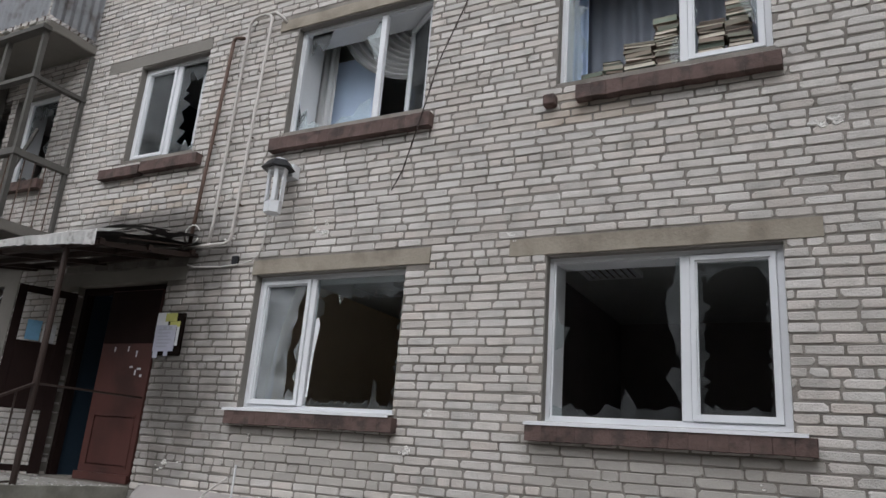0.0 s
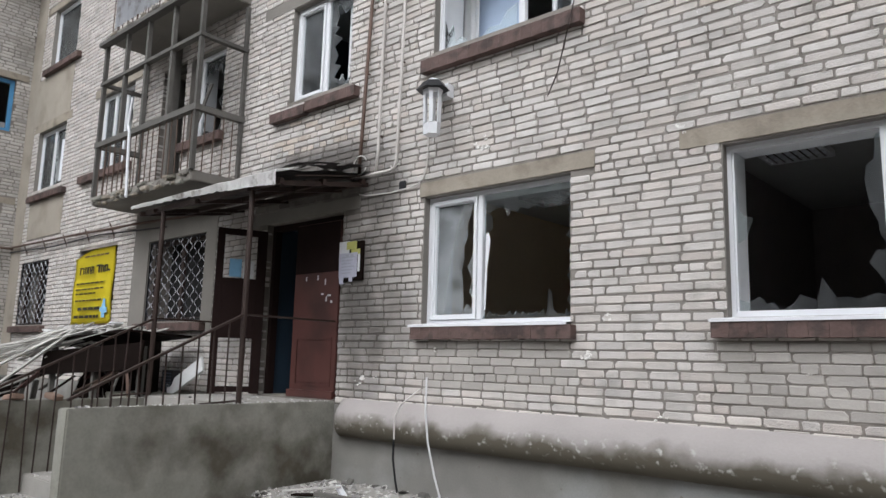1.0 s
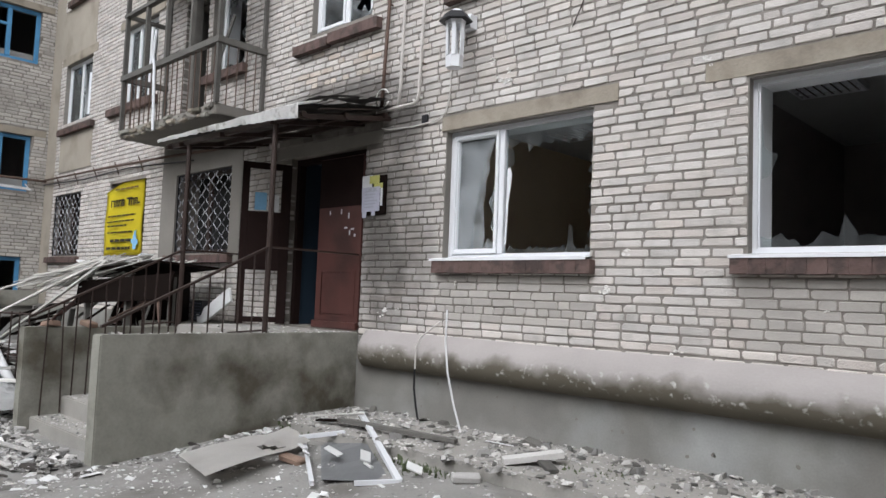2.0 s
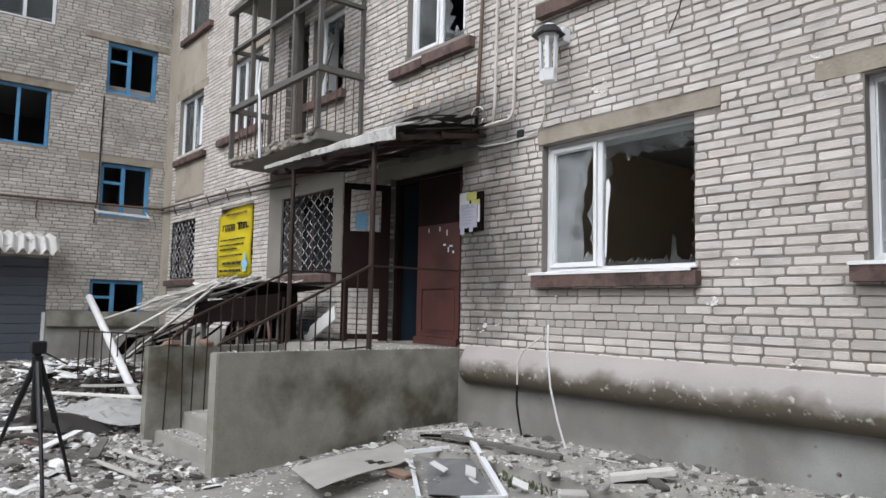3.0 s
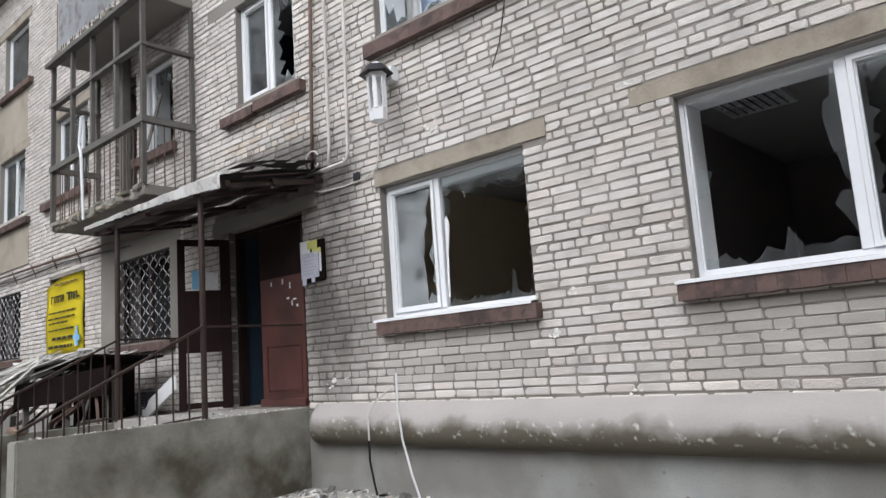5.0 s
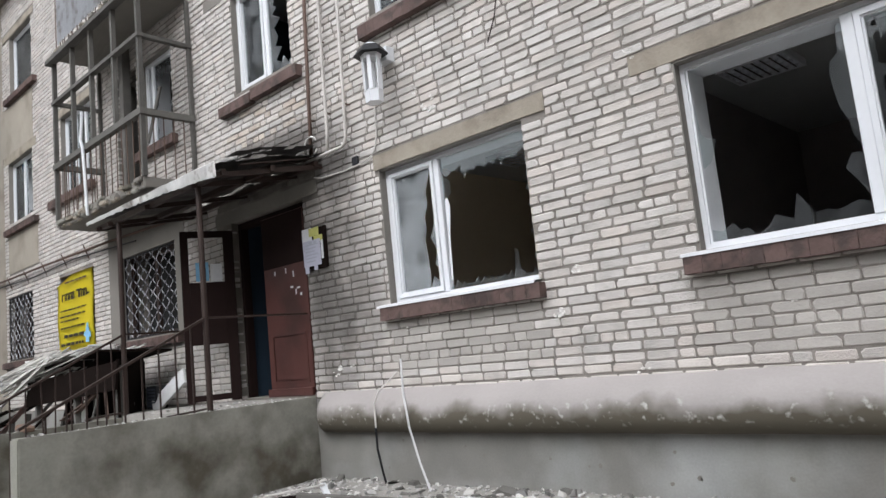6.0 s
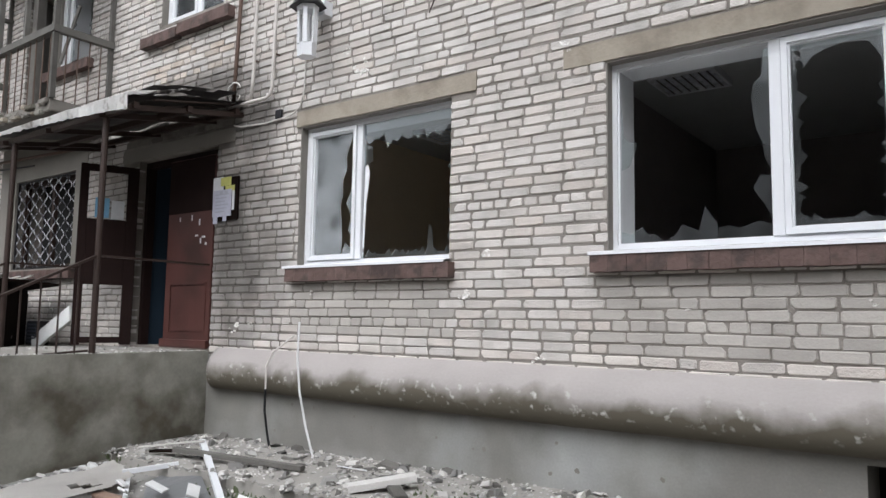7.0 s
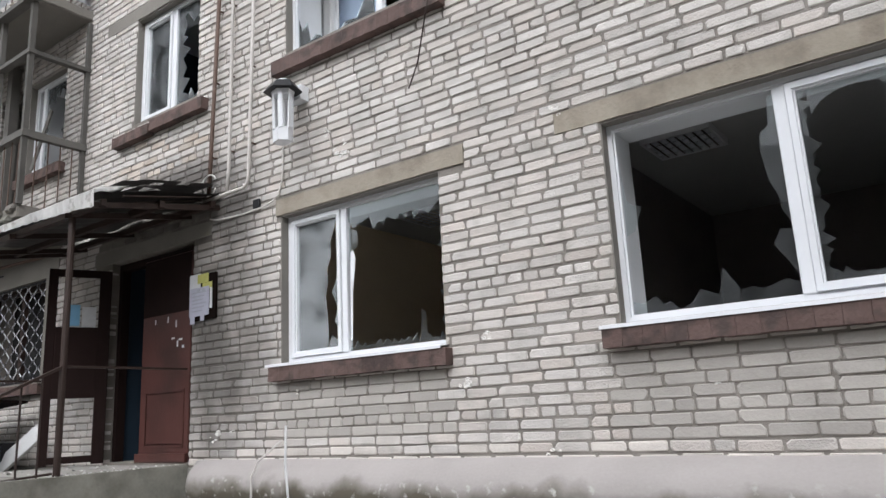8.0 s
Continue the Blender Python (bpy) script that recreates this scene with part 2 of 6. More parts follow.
def glass_mat(name, ior, dust_lo, dust_hi):
    """Thin clear pane: see-through with a mirror gloss that grows at grazing angles, under a light film of dust."""
    m = bpy.data.materials.new(name)
    m.use_nodes = True
    n, l = m.node_tree.nodes, m.node_tree.links
    clear = n.new("ShaderNodeBsdfTransparent")
    clear.inputs["Color"].default_value = (0.90, 0.94, 0.94, 1)
    gloss = n.new("ShaderNodeBsdfGlossy")
    gloss.inputs["Roughness"].default_value = 0.03
    fres = n.new("ShaderNodeFresnel")
    fres.inputs["IOR"].default_value = ior
    pane = n.new("ShaderNodeMixShader")
    l.new(fres.outputs[0], pane.inputs[0])
    l.new(clear.outputs[0], pane.inputs[1])
    l.new(gloss.outputs[0], pane.inputs[2])
    dust = n.new("ShaderNodeBsdfDiffuse")
    dust.inputs["Color"].default_value = (0.70, 0.72, 0.74, 1)
    tn = n.new("ShaderNodeTexNoise")
    tn.inputs["Scale"].default_value, tn.inputs["Detail"].default_value = 5, 6
    geo = n.new("ShaderNodeNewGeometry")
    l.new(geo.outputs["Position"], tn.inputs["Vector"])
    rng_ = n.new("ShaderNodeMapRange")
    rng_.inputs["From Min"].default_value, rng_.inputs["From Max"].default_value = 0.35, 0.7
    rng_.inputs["To Min"].default_value, rng_.inputs["To Max"].default_value = dust_lo, dust_hi
    l.new(tn.outputs["Fac"], rng_.inputs["Value"])
    mx = n.new("ShaderNodeMixShader")
    l.new(rng_.outputs[0], mx.inputs[0])
    l.new(pane.outputs[0], mx.inputs[1])
    l.new(dust.outputs[0], mx.inputs[2])
    l.new(mx.outputs[0], n["Material Output"].inputs["Surface"])
    return m


GLASS = glass_mat("dusty_window_glass", 1.36, 0.012, 0.05)
# paler diffuse layer: a film plus the sky's reflection put into colour
FILM_GLASS = glass_mat("film_and_reflection_glass", 1.5, 0.05, 0.19)


def plinth_roll_mat():
    """Rounded render band: pale dusty top, dark mossy belly, lime blotches between."""
    m = mat("mossy_plinth_band", (0.345, 0.318, 0.304), 0.85, 0.14, 2.0, 50, 0.15)
    n, l = m.node_tree.nodes, m.node_tree.links
    b = n["Principled BSDF"]
    base = b.inputs["Base Color"].links[0].from_socket
    geo = n.new("ShaderNodeNewGeometry")
    sep = n.new("ShaderNodeSeparateXYZ")
    l.new(geo.outputs["Position"], sep.inputs[0])
    tn = n.new("ShaderNodeTexNoise")
    tn.inputs["Scale"].default_value, tn.inputs["Detail"].default_value = 3.5, 6
    l.new(geo.outputs["Position"], tn.inputs["Vector"])
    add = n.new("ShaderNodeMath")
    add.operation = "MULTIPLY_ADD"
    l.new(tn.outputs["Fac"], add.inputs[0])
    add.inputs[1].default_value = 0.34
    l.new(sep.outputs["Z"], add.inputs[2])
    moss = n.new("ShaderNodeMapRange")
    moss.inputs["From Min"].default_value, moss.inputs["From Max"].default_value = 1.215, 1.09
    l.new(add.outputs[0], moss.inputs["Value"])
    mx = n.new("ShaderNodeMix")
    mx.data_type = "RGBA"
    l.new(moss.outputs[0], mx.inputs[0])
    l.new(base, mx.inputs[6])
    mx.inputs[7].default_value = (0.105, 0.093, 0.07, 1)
    t2 = n.new("ShaderNodeTexNoise")
    t2.inputs["Scale"].default_value, t2.inputs["Detail"].default_value = 17, 12
    l.new(geo.outputs["Position"], t2.inputs["Vector"])
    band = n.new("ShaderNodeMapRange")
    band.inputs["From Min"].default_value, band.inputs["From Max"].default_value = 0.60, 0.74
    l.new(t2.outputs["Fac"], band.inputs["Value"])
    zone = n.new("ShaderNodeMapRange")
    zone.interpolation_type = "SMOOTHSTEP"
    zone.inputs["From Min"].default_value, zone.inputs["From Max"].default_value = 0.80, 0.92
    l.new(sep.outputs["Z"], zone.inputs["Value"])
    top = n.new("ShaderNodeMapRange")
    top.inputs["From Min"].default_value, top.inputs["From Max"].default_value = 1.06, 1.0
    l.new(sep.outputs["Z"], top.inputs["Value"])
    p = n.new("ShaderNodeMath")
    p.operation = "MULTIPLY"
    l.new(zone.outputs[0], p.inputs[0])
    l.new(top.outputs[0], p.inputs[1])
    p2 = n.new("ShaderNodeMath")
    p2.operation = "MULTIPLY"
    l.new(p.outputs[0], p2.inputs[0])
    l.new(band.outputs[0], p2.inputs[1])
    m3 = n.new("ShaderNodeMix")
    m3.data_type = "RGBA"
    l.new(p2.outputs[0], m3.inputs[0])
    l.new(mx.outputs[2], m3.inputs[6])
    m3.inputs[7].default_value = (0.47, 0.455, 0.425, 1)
    l.new(m3.outputs[2], b.inputs["Base Color"])
    return m


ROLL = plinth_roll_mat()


# ---- mesh helpers ----
def box(bm, x0, x1, y0, y1, z0, z1):
    v = [bm.verts.new(p) for p in ((x0, y0, z0), (x1, y0, z0), (x1, y1, z0), (x0, y1, z0), (x0, y0, z1), (x1, y0, z1), (x1, y1, z1), (x0, y1, z1))]
    for f in ((3, 2, 1, 0), (4, 5, 6, 7), (0, 1, 5, 4), (1, 2, 6, 5), (2, 3, 7, 6), (3, 0, 4, 7)):
        bm.faces.new([v[i] for i in f])
    return v


def rod(bm, a, b, r, seg=8, r2=None):
    a, b = Vector(a), Vector(b)
    d = (b - a).normalized()
    u = d.orthogonal().normalized()
    w = d.cross(u)
    r2 = r if r2 is None else r2
    lo, hi = [], []
    for i in range(seg):
        c, s = math.cos(2 * math.pi * i / seg), math.sin(2 * math.pi * i / seg)
        lo.append(bm.verts.new(a + r * (c * u + s * w)))
        hi.append(bm.verts.new(b + r2 * (c * u + s * w)))
    for i in range(seg):
        bm.faces.new((lo[i], lo[(i + 1) % seg], hi[(i + 1) % seg], hi[i]))
    bm.faces.new(lo[::-1])
    bm.faces.new(hi)


def tube(bm, pts, r, seg=8):
    """A round bar bent through the points, in one skin."""
    pts = [Vector(p) for p in pts]
    u = (pts[1] - pts[0]).normalized().orthogonal().normalized()
    rings = []
    for k, p in enumerate(pts):
        d = (pts[min(k + 1, len(pts) - 1)] - pts[max(k - 1, 0)]).normalized()
        u = (u - d * u.dot(d)).normalized()
        w = d.cross(u)
        rings.append([bm.verts.new(p + r * (math.cos(2 * math.pi * i / seg) * u + math.sin(2 * math.pi * i / seg) * w)) for i in range(seg)])
    for a, b in zip(rings, rings[1:]):
        for i in range(seg):
            bm.faces.new((a[i], a[(i + 1) % seg], b[(i + 1) % seg], b[i]))
    bm.faces.new(rings[0][::-1])
    bm.faces.new(rings[-1])


def plank(bm, a, b, w, th, up=(0, 0, 1)):
    """A squared bar from a to b, w wide across, th thick along up."""
    a, b, up = Vector(a), Vector(b), Vector(up)
    d = (b - a).normalized()
    s = d.cross(up).normalized()
    t = s.cross(d).normalized()
    v = [bm.verts.new(p + i * s * w / 2 + j * t * th / 2) for p in (a, b) for i, j in ((-1, -1), (1, -1), (1, 1), (-1, 1))]
    for f in ((0, 1, 2, 3), (7, 6, 5, 4), (0, 4, 5, 1), (1, 5, 6, 2), (2, 6, 7, 3), (3, 7, 4, 0)):
        bm.faces.new([v[i] for i in f])


def soften(bm, w=0.006, seg=1):
    bmesh.ops.bevel(bm, geom=bm.edges[:], offset=w, segments=seg, affect="EDGES", clamp_overlap=True)
    return bm


def fresh():
    return bmesh.new()


def part(name, bm, material, parent, label="", smooth=False):
    bmesh.ops.recalc_face_normals(bm, faces=bm.faces[:])
    me = bpy.data.meshes.new(name)
    bm.to_mesh(me)
    bm.free()
    me.materials.append(material)
    if smooth:
        me.polygons.foreach_set("use_smooth", [True] * len(me.polygons))
    ob = new(name, me)
    ob.parent = parent
    if label:
        ob["label"] = label
    return ob


def thing(name, label, category, at=(0, 0, 0), group="", kind=""):
    e = new(name)
    e.location = at
    return tagged(e, label, category, group, kind)


def solo(name, bm, material, label, category="", kind="", smooth=False, group=""):
    ob = part(name, bm, material, None, smooth=smooth)
    return tagged(ob, label, category, group, kind)


def boxes(*dims):
    bm = fresh()
    for d in dims:
        box(bm, *d)
    return bm


# ---- structure: facade ----
XL, XR, ZTOP, THICK = -17.85, 2.6, 9.9, 0.46
# openings: x0, x1, z0, z1
W1 = (-5.60, -3.82, 1.97, 3.31)
W2 = (-2.47, -0.69, 1.98, 3.32)
W3 = (-8.10, -6.90, 4.90, 6.22)
W4 = (-5.53, -3.79, 4.90, 6.20)
W5 = (-2.44, -0.68, 4.90, 6.20)
G1 = (-17.17, -15.69, 2.13, 3.42)
BAN = (-14.25, -12.74, 2.11, 3.44)
G2 = (-11.60, -9.89, 2.10, 3.37)
DOORWAY = (-8.40, -6.89, 1.15, 3.31)
F2 = (-17.00, -15.56, 4.93, 6.22)
F3 = (-16.80, -15.47, 7.68, 8.95)
BW = (-14.02, -12.64, 4.90, 6.35)
BD = (-11.60, -10.86, 3.96, 6.20)
BN = (-10.72, -9.74, 4.86, 6.20)
CELLAR = (-0.95, -0.35, 0.30, 0.735)
OPENINGS = [W1, W2, W3, W4, W5, G1, BAN, G2, DOORWAY, F2, F3, BW, BD, BN]


def holed(x0, x1, z0, z1, y0, y1, holes):
    """A wall slab in the x-z plane from y0 to y1 with square openings through it."""
    xs = sorted({x0, x1, *[v for h in holes for v in h[:2] if x0 < v < x1]})
    zs = sorted({z0, z1, *[v for h in holes for v in h[2:] if z0 < v < z1]})
    solid = {}
    for i in range(len(xs) - 1):
        for j in range(len(zs) - 1):
            cx, cz = (xs[i] + xs[i + 1]) / 2, (zs[j] + zs[j + 1]) / 2
            solid[i, j] = not any(h[0] < cx < h[1] and h[2] < cz < h[3] for h in holes)
    bm = fresh()
    vs = {}

    def v(i, j, y):
        if (i, j, y) not in vs:
            vs[i, j, y] = bm.verts.new((xs[i], y, zs[j]))
        return vs[i, j, y]

    for (i, j), full in solid.items():
        if not full:
            continue
        for y in (y0, y1):
            bm.faces.new([v(i, j, y), v(i + 1, j, y), v(i + 1, j + 1, y), v(i, j + 1, y)])
        for di, dj, a, c in ((-1, 0, (i, j), (i, j + 1)), (1, 0, (i + 1, j), (i + 1, j + 1)), (0, -1, (i, j), (i + 1, j)), (0, 1, (i, j + 1), (i + 1, j + 1))):
            if not solid.get((i + di, j + dj), False):
                bm.faces.new([v(*a, y0), v(*c, y0), v(*c, y1), v(*a, y1)])
    return bm


facade = solo("wall_north", holed(XL - 0.4, XR, 1.10, ZTOP, 0.0065, THICK, OPENINGS), MORTAR, "long facade of pale silicate brick with grey joints and blast marks", "wall", "structure")
wing_holes = [(-1.41, -0.30, 6.35, 7.54), (-1.41, -0.33, 3.52, 4.74), (-1.50, -0.36, 1.02, 2.09), (-3.95, -2.50, 4.90, 6.18), (-3.95, -2.50, 7.62, 8.95), (-4.6, -2.34, 0.30, 2.50)]
wing = solo("wall_west", holed(-9.0, 0.0, 1.05, ZTOP, 0.0065, THICK, wing_holes), MORTAR, "side wing of pale silicate brick meeting the facade at a corner", "wall", "structure")
wing.matrix_world = Matrix(((0, -1, 0, XL), (1, 0, 0, 0), (0, 0, 1, 0), (0, 0, 0, 1)))


def lower_wing():
    bm = fresh()
    box(bm, -0.5, 0.06, -2.34, 0.0, -0.2, 1.05)
    box(bm, -0.5, 0.06, -9.0, -4.6, -0.2, 1.05)
    return bm


wing_base = solo("trim_west_plinth", lower_wing(), PLINTH, "grey rendered plinth under the side wing", "plinth", "structure")
wing_base.location = (XL, 0, 0)


# ---- structure: plinth, ground, rooms ----
def plinth_roll():
    """The rounded render band along the foot of the facade, in cross-section from the wall outwards and back."""
    prof = [(0.02, 1.18), (-0.03, 1.165), (-0.10, 1.13), (-0.165, 1.085), (-0.21, 1.02), (-0.225, 0.95), (-0.215, 0.88), (-0.185, 0.825), (-0.14, 0.79), (-0.09, 0.775), (-0.05, 0.78), (0.02, 0.78)]
    bm = fresh()
    rows = []
    n = 150
    x0, x1 = -6.74, XR
    for i in range(n + 1):
        x = x0 + (x1 - x0) * i / n
        end = 1.0 - 0.55 * max(0.0, 1 - i / 2.5) ** 2
        w = 0.012 * noise.noise((x * 1.7, 3, 0)) + 0.006 * noise.noise((x * 7, 1, 0))
        rows.append([bm.verts.new((x, (y - (w if -0.2 > y or k > 3 else 0)) * (end if y < 0 else 1), z + 0.5 * w)) for k, (y, z) in enumerate(prof)])
    for a, b in zip(rows, rows[1:]):
        for k in range(len(prof) - 1):
            bm.faces.new((a[k], b[k], b[k + 1], a[k + 1]))
    bm.faces.new(rows[0])
    return bm


# unseen wall, added so the panes mirror something dull instead of bright sky
solo("wall_opposite", boxes((-60, 60, -34.5, -34, -0.5, 14)), DARK_PLASTER, "unseen plain wall added to darken what the window glass reflects", "wall", "structure")
# out-of-view blocker that dims sun and sky towards the facade's right end
solo("wall_yard_east", boxes((4.4, 4.8, -33.9, -0.02, -0.3, ZTOP)), DARK_PLASTER, "unseen plain wall added to shade the facade's right end", "wall", "structure")
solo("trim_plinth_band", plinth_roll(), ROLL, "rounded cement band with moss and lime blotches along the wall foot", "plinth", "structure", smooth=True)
plinth_wall = solo("trim_plinth", holed(-6.80, XR, -0.3, 1.10, -0.05, THICK, [CELLAR]), PLINTH, "grey rendered plinth below the rounded band, damp and patched", "plinth", "structure")
solo("trim_plinth_left", holed(XL, -6.80, -0.3, 1.10, -0.03, THICK, []), PLINTH, "grey rendered plinth beside the porch", "plinth", "structure")
# black sheet gives the cellar hole its darkness
solo("cellar_lining", boxes((-1.2, -0.1, THICK + 0.3, THICK + 0.4, 0.1, 0.95)), VOID, "near-black sheet for the unlit cellar behind a small plinth opening", "wall", "structure")


def lift(x, y):
    """Height of the ground: it rises a little to the walls."""
    def s(v):
        v = min(1.0, max(0.0, v))
        return v * v * (3 - 2 * v)
    near = 0.20 * s((y + 3.2) / 2.6) * s((x + 9.6) / 1.2)
    west = 0.33 * s((-x - 12.5) / 5.0)
    rough = 0.0
    if -22 < x < 6 and y > -9:
        rough = 0.022 * noise.noise((x * 1.3, y * 1.3, 0)) + 0.012 * noise.noise((x * 5, y * 5, 2))
    return near + west + rough


def ground_sheet():
    xs = [-700, -250, -90, -45, -28] + [-22 + 0.14 * i for i in range(196)] + [7, 12, 25, 60, 200, 700]
    ys = [-700, -250, -90, -40, -20, -12] + [-9 + 0.12 * i for i in range(78)] + [0.5, 5, 30, 120, 400, 700]
    verts = [(x, y, lift(x, y)) for y in ys for x in xs]
    n = len(xs)
    faces = [(j * n + i, j * n + i + 1, (j + 1) * n + i + 1, (j + 1) * n + i) for j in range(len(ys) - 1) for i in range(n - 1)]
    me = bpy.data.meshes.new("ground")
    me.from_pydata(verts, [], faces)
    me.materials.append(GROUND)
    me.polygons.foreach_set("use_smooth", [True] * len(me.polygons))
    return tagged(new("ground", me), "dusty grey ground strewn with fine rubble", "ground", kind="structure")


ground_sheet()


def apron():
    """The cracked concrete strip along the plinth, its outer edge broken."""
    bm = fresh()
    n = 60
    rows = []
    for i in range(n + 1):
        x = -6.8 + 9.2 * i / n
        e = -1.12 + 0.12 * noise.noise((x * 1.1, 0, 5)) + 0.05 * noise.noise((x * 5, 0, 5)) + 0.05 * (x + 6.8) / 4
        zt = 0.30 + 0.012 * noise.noise((x * 3, 2, 2)) + 0.035 * (x + 6.8) / 4
        rows.append([bm.verts.new(p) for p in ((x, -0.045, zt), (x, e * 0.5, zt - 0.01), (x, e, zt - 0.03), (x, e - 0.01, zt - 0.16))])
    for a, b in zip(rows, rows[1:]):
        for k in range(3):
            bm.faces.new((a[k], b[k], b[k + 1], a[k + 1]))
    return bm


solo("pavement_strip", apron(), LANDING, "cracked concrete strip along the wall, covered in dust and chips", "pavement", "structure")

# rooms behind the openings
FLOORS = (1.05, 3.85, 6.65, 9.45)
for i, z in enumerate(FLOORS):
    solo("floor" if i == 0 else "ceiling_slab", boxes((XL, XR, THICK, 4.6, z - 0.18, z + (0.10 if i == 0 else 0.0))), CEIL, "concrete floor slab between storeys", "floor", "structure")
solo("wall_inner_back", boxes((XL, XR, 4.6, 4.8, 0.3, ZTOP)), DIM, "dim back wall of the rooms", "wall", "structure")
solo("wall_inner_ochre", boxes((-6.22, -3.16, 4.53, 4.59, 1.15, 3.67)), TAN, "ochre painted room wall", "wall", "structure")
# dark paint stays on -8.80 and -12.2 upstairs for the balcony room's gloom
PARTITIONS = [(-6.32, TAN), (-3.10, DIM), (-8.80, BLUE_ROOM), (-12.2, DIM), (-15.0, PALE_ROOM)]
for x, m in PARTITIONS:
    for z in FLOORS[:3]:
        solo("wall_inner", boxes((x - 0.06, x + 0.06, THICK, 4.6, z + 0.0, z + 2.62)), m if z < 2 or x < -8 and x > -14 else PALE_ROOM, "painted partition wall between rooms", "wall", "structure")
# unseen wing roof and north wall, added to stop light leaking behind its windows
solo("roof_wing", boxes((XL - 10, XL + 0.35, -9.3, -0.36, ZTOP, ZTOP + 0.25)), CONCRETE, "unseen flat roof over the wing, added to keep stray light out", "roof", "structure")
solo("wall_wing_north", boxes((XL - 4.3, XL - 0.42, 0.0, 0.3, -0.3, ZTOP)), DIM, "unseen dim inner wall of the wing, added to keep stray light out", "wall", "structure")
solo("roof", boxes((XL - 10, XR + 0.4, -0.35, 5.2, ZTOP, ZTOP + 0.25)), CONCRETE, "flat concrete roof edge", "roof", "structure")
solo("wall_east", boxes((XR, XR + 0.3, 0.0, 5.0, -0.3, ZTOP)), BRICK, "end wall of pale brick", "wall", "structure")
solo("wall_wing_back", boxes((XL - 4.5, XL - 4.3, -9.0, 0.5, -0.3, ZTOP)), DIM, "dim back wall inside the wing", "wall", "structure")
solo("wall_wing_end", boxes((XL - 10, XL - THICK - 0.01, -9.2, -9.0, -0.3, ZTOP)), BRICK, "end wall of the wing", "wall", "structure")
for z in FLOORS[1:]:
    solo("ceiling_slab_wing", boxes((XL - 4.3, XL - THICK, -9.0, -0.2, z - 0.2, z)), CEIL, "concrete floor slab inside the wing", "floor", "structure")


# ---- lintels and sills ----
def lintel(x0, x1, z0, z1, m=CONCRETE):
    bm = boxes((x0, x1, -0.008, 0.10, z0, z1))
    bmesh.ops.subdivide_edges(bm, edges=[e for e in bm.edges if abs(e.verts[0].co.x - e.verts[1].co.x) > 0.5], cuts=14)
    for v in bm.verts:
        v.co.z += 0.006 * noise.noise((v.co.x * 4, v.co.z * 9, 1))
        v.co.y += 0.004 * noise.noise((v.co.x * 6, v.co.z * 9, 7))
    return solo("trim_lintel", bm, m, "bare concrete lintel over a window", "lintel", "structure")


lintel(-2.80, -0.43, 3.325, 3.475)
lintel(-5.66, -3.57, 3.315, 3.465)
lintel(-5.80, -3.55, 6.205, 6.34)
lintel(-2.70, -0.45, 6.205, 6.34)
lintel(-8.75, -6.88, 6.225, 6.385, DARK_PLASTER)
lintel(-17.25, -15.30, 6.225, 6.40)
lintel(-14.25, -12.40, 6.36, 6.50)
lintel(-17.25, -15.30, 8.96, 9.10)
lintel(-8.75, -6.60, 3.315, 3.46, DARK_PLASTER)


def brick_sill(x0, x1, z0, z1, skip=0, label="row of red-brown painted bricks forming a window sill", rowlock=0.134):
    t = thing("window_sill", label, "window sill", ((x0 + x1) / 2, -0.05, z0))
    n = max(1, round((x1 - x0) / rowlock))
    w = (x1 - x0) / n
    cx = (x0 + x1) / 2
    bed = boxes((x0 + 0.004 + skip * w - cx, x1 - 0.004 - cx, -0.025, 0.16, 0.006, z1 - z0 - 0.008))
    part("mortar_bed", bed, SILL_BRICK, t)
    for i in range(skip, n):
        a, b = x0 + i * w + 0.0004 - cx, x0 + (i + 1) * w - 0.0004 - cx
        bm = boxes((a, b, -0.045, 0.05, 0.0, z1 - z0))
        soften(bm, 0.0025)
        bmesh.ops.subdivide_edges(bm, edges=[e for e in bm.edges if e.calc_length() > 0.05], cuts=2, use_grid_fill=True)
        for v in bm.verts:
            p = Vector((v.co.x + cx, z0 + v.co.z, 0))
            v.co.y += 0.006 * noise.noise(p * 14) * (v.co.y < 0)
            v.co.z += (0.005 * noise.noise(Vector((p.x * 11, 2, z0))) + 0.004 * noise.noise(Vector((p.x * 37, 5, z0)))) * (v.co.z < 0.04)
        part("brick", bm, SILL_BRICK, t)
    return t


brick_sill(-5.66, -3.76, 1.82, 1.945)
brick_sill(-2.56, -0.55, 1.825, 1.945)
brick_sill(-5.63, -3.66, 4.66, 4.80, label="red-brown brick window sill, chipped and weathered")
brick_sill(-2.50, -0.62, 4.67, 4.80, 2, "red-brown brick window sill with its end broken away")
brick_sill(-8.38, -7.66, 4.65, 4.775, label="red-brown brick window sill, its lower half")
brick_sill(-7.64, -6.70, 4.67, 4.80, label="red-brown brick window sill, chipped along its edge")
brick_sill(-17.08, -15.22, 4.68, 4.80)
brick_sill(-16.95, -15.15, 7.46, 7.58)
brick_sill(-14.50, -12.50, 4.72, 4.86)
brick_sill(-10.85, -9.62, 4.70, 4.83)
brick_sill(-11.75, -9.75, 1.95, 2.07)
brick_sill(-17.3, -15.55, 1.98, 2.10)
brick_sill(-14.45, -12.55, 1.96, 2.08)

# brick stump left of the broken sill and the bare brick under it
t = thing("broken_brick", "broken red-brown brick stump beside a damaged sill", "brick", (-2.47, -0.05, 4.66))
part("stump", soften(boxes((-0.06, 0.05, -0.04, 0.06, 0, 0.11)), 0.015), SILL_BRICK, t)


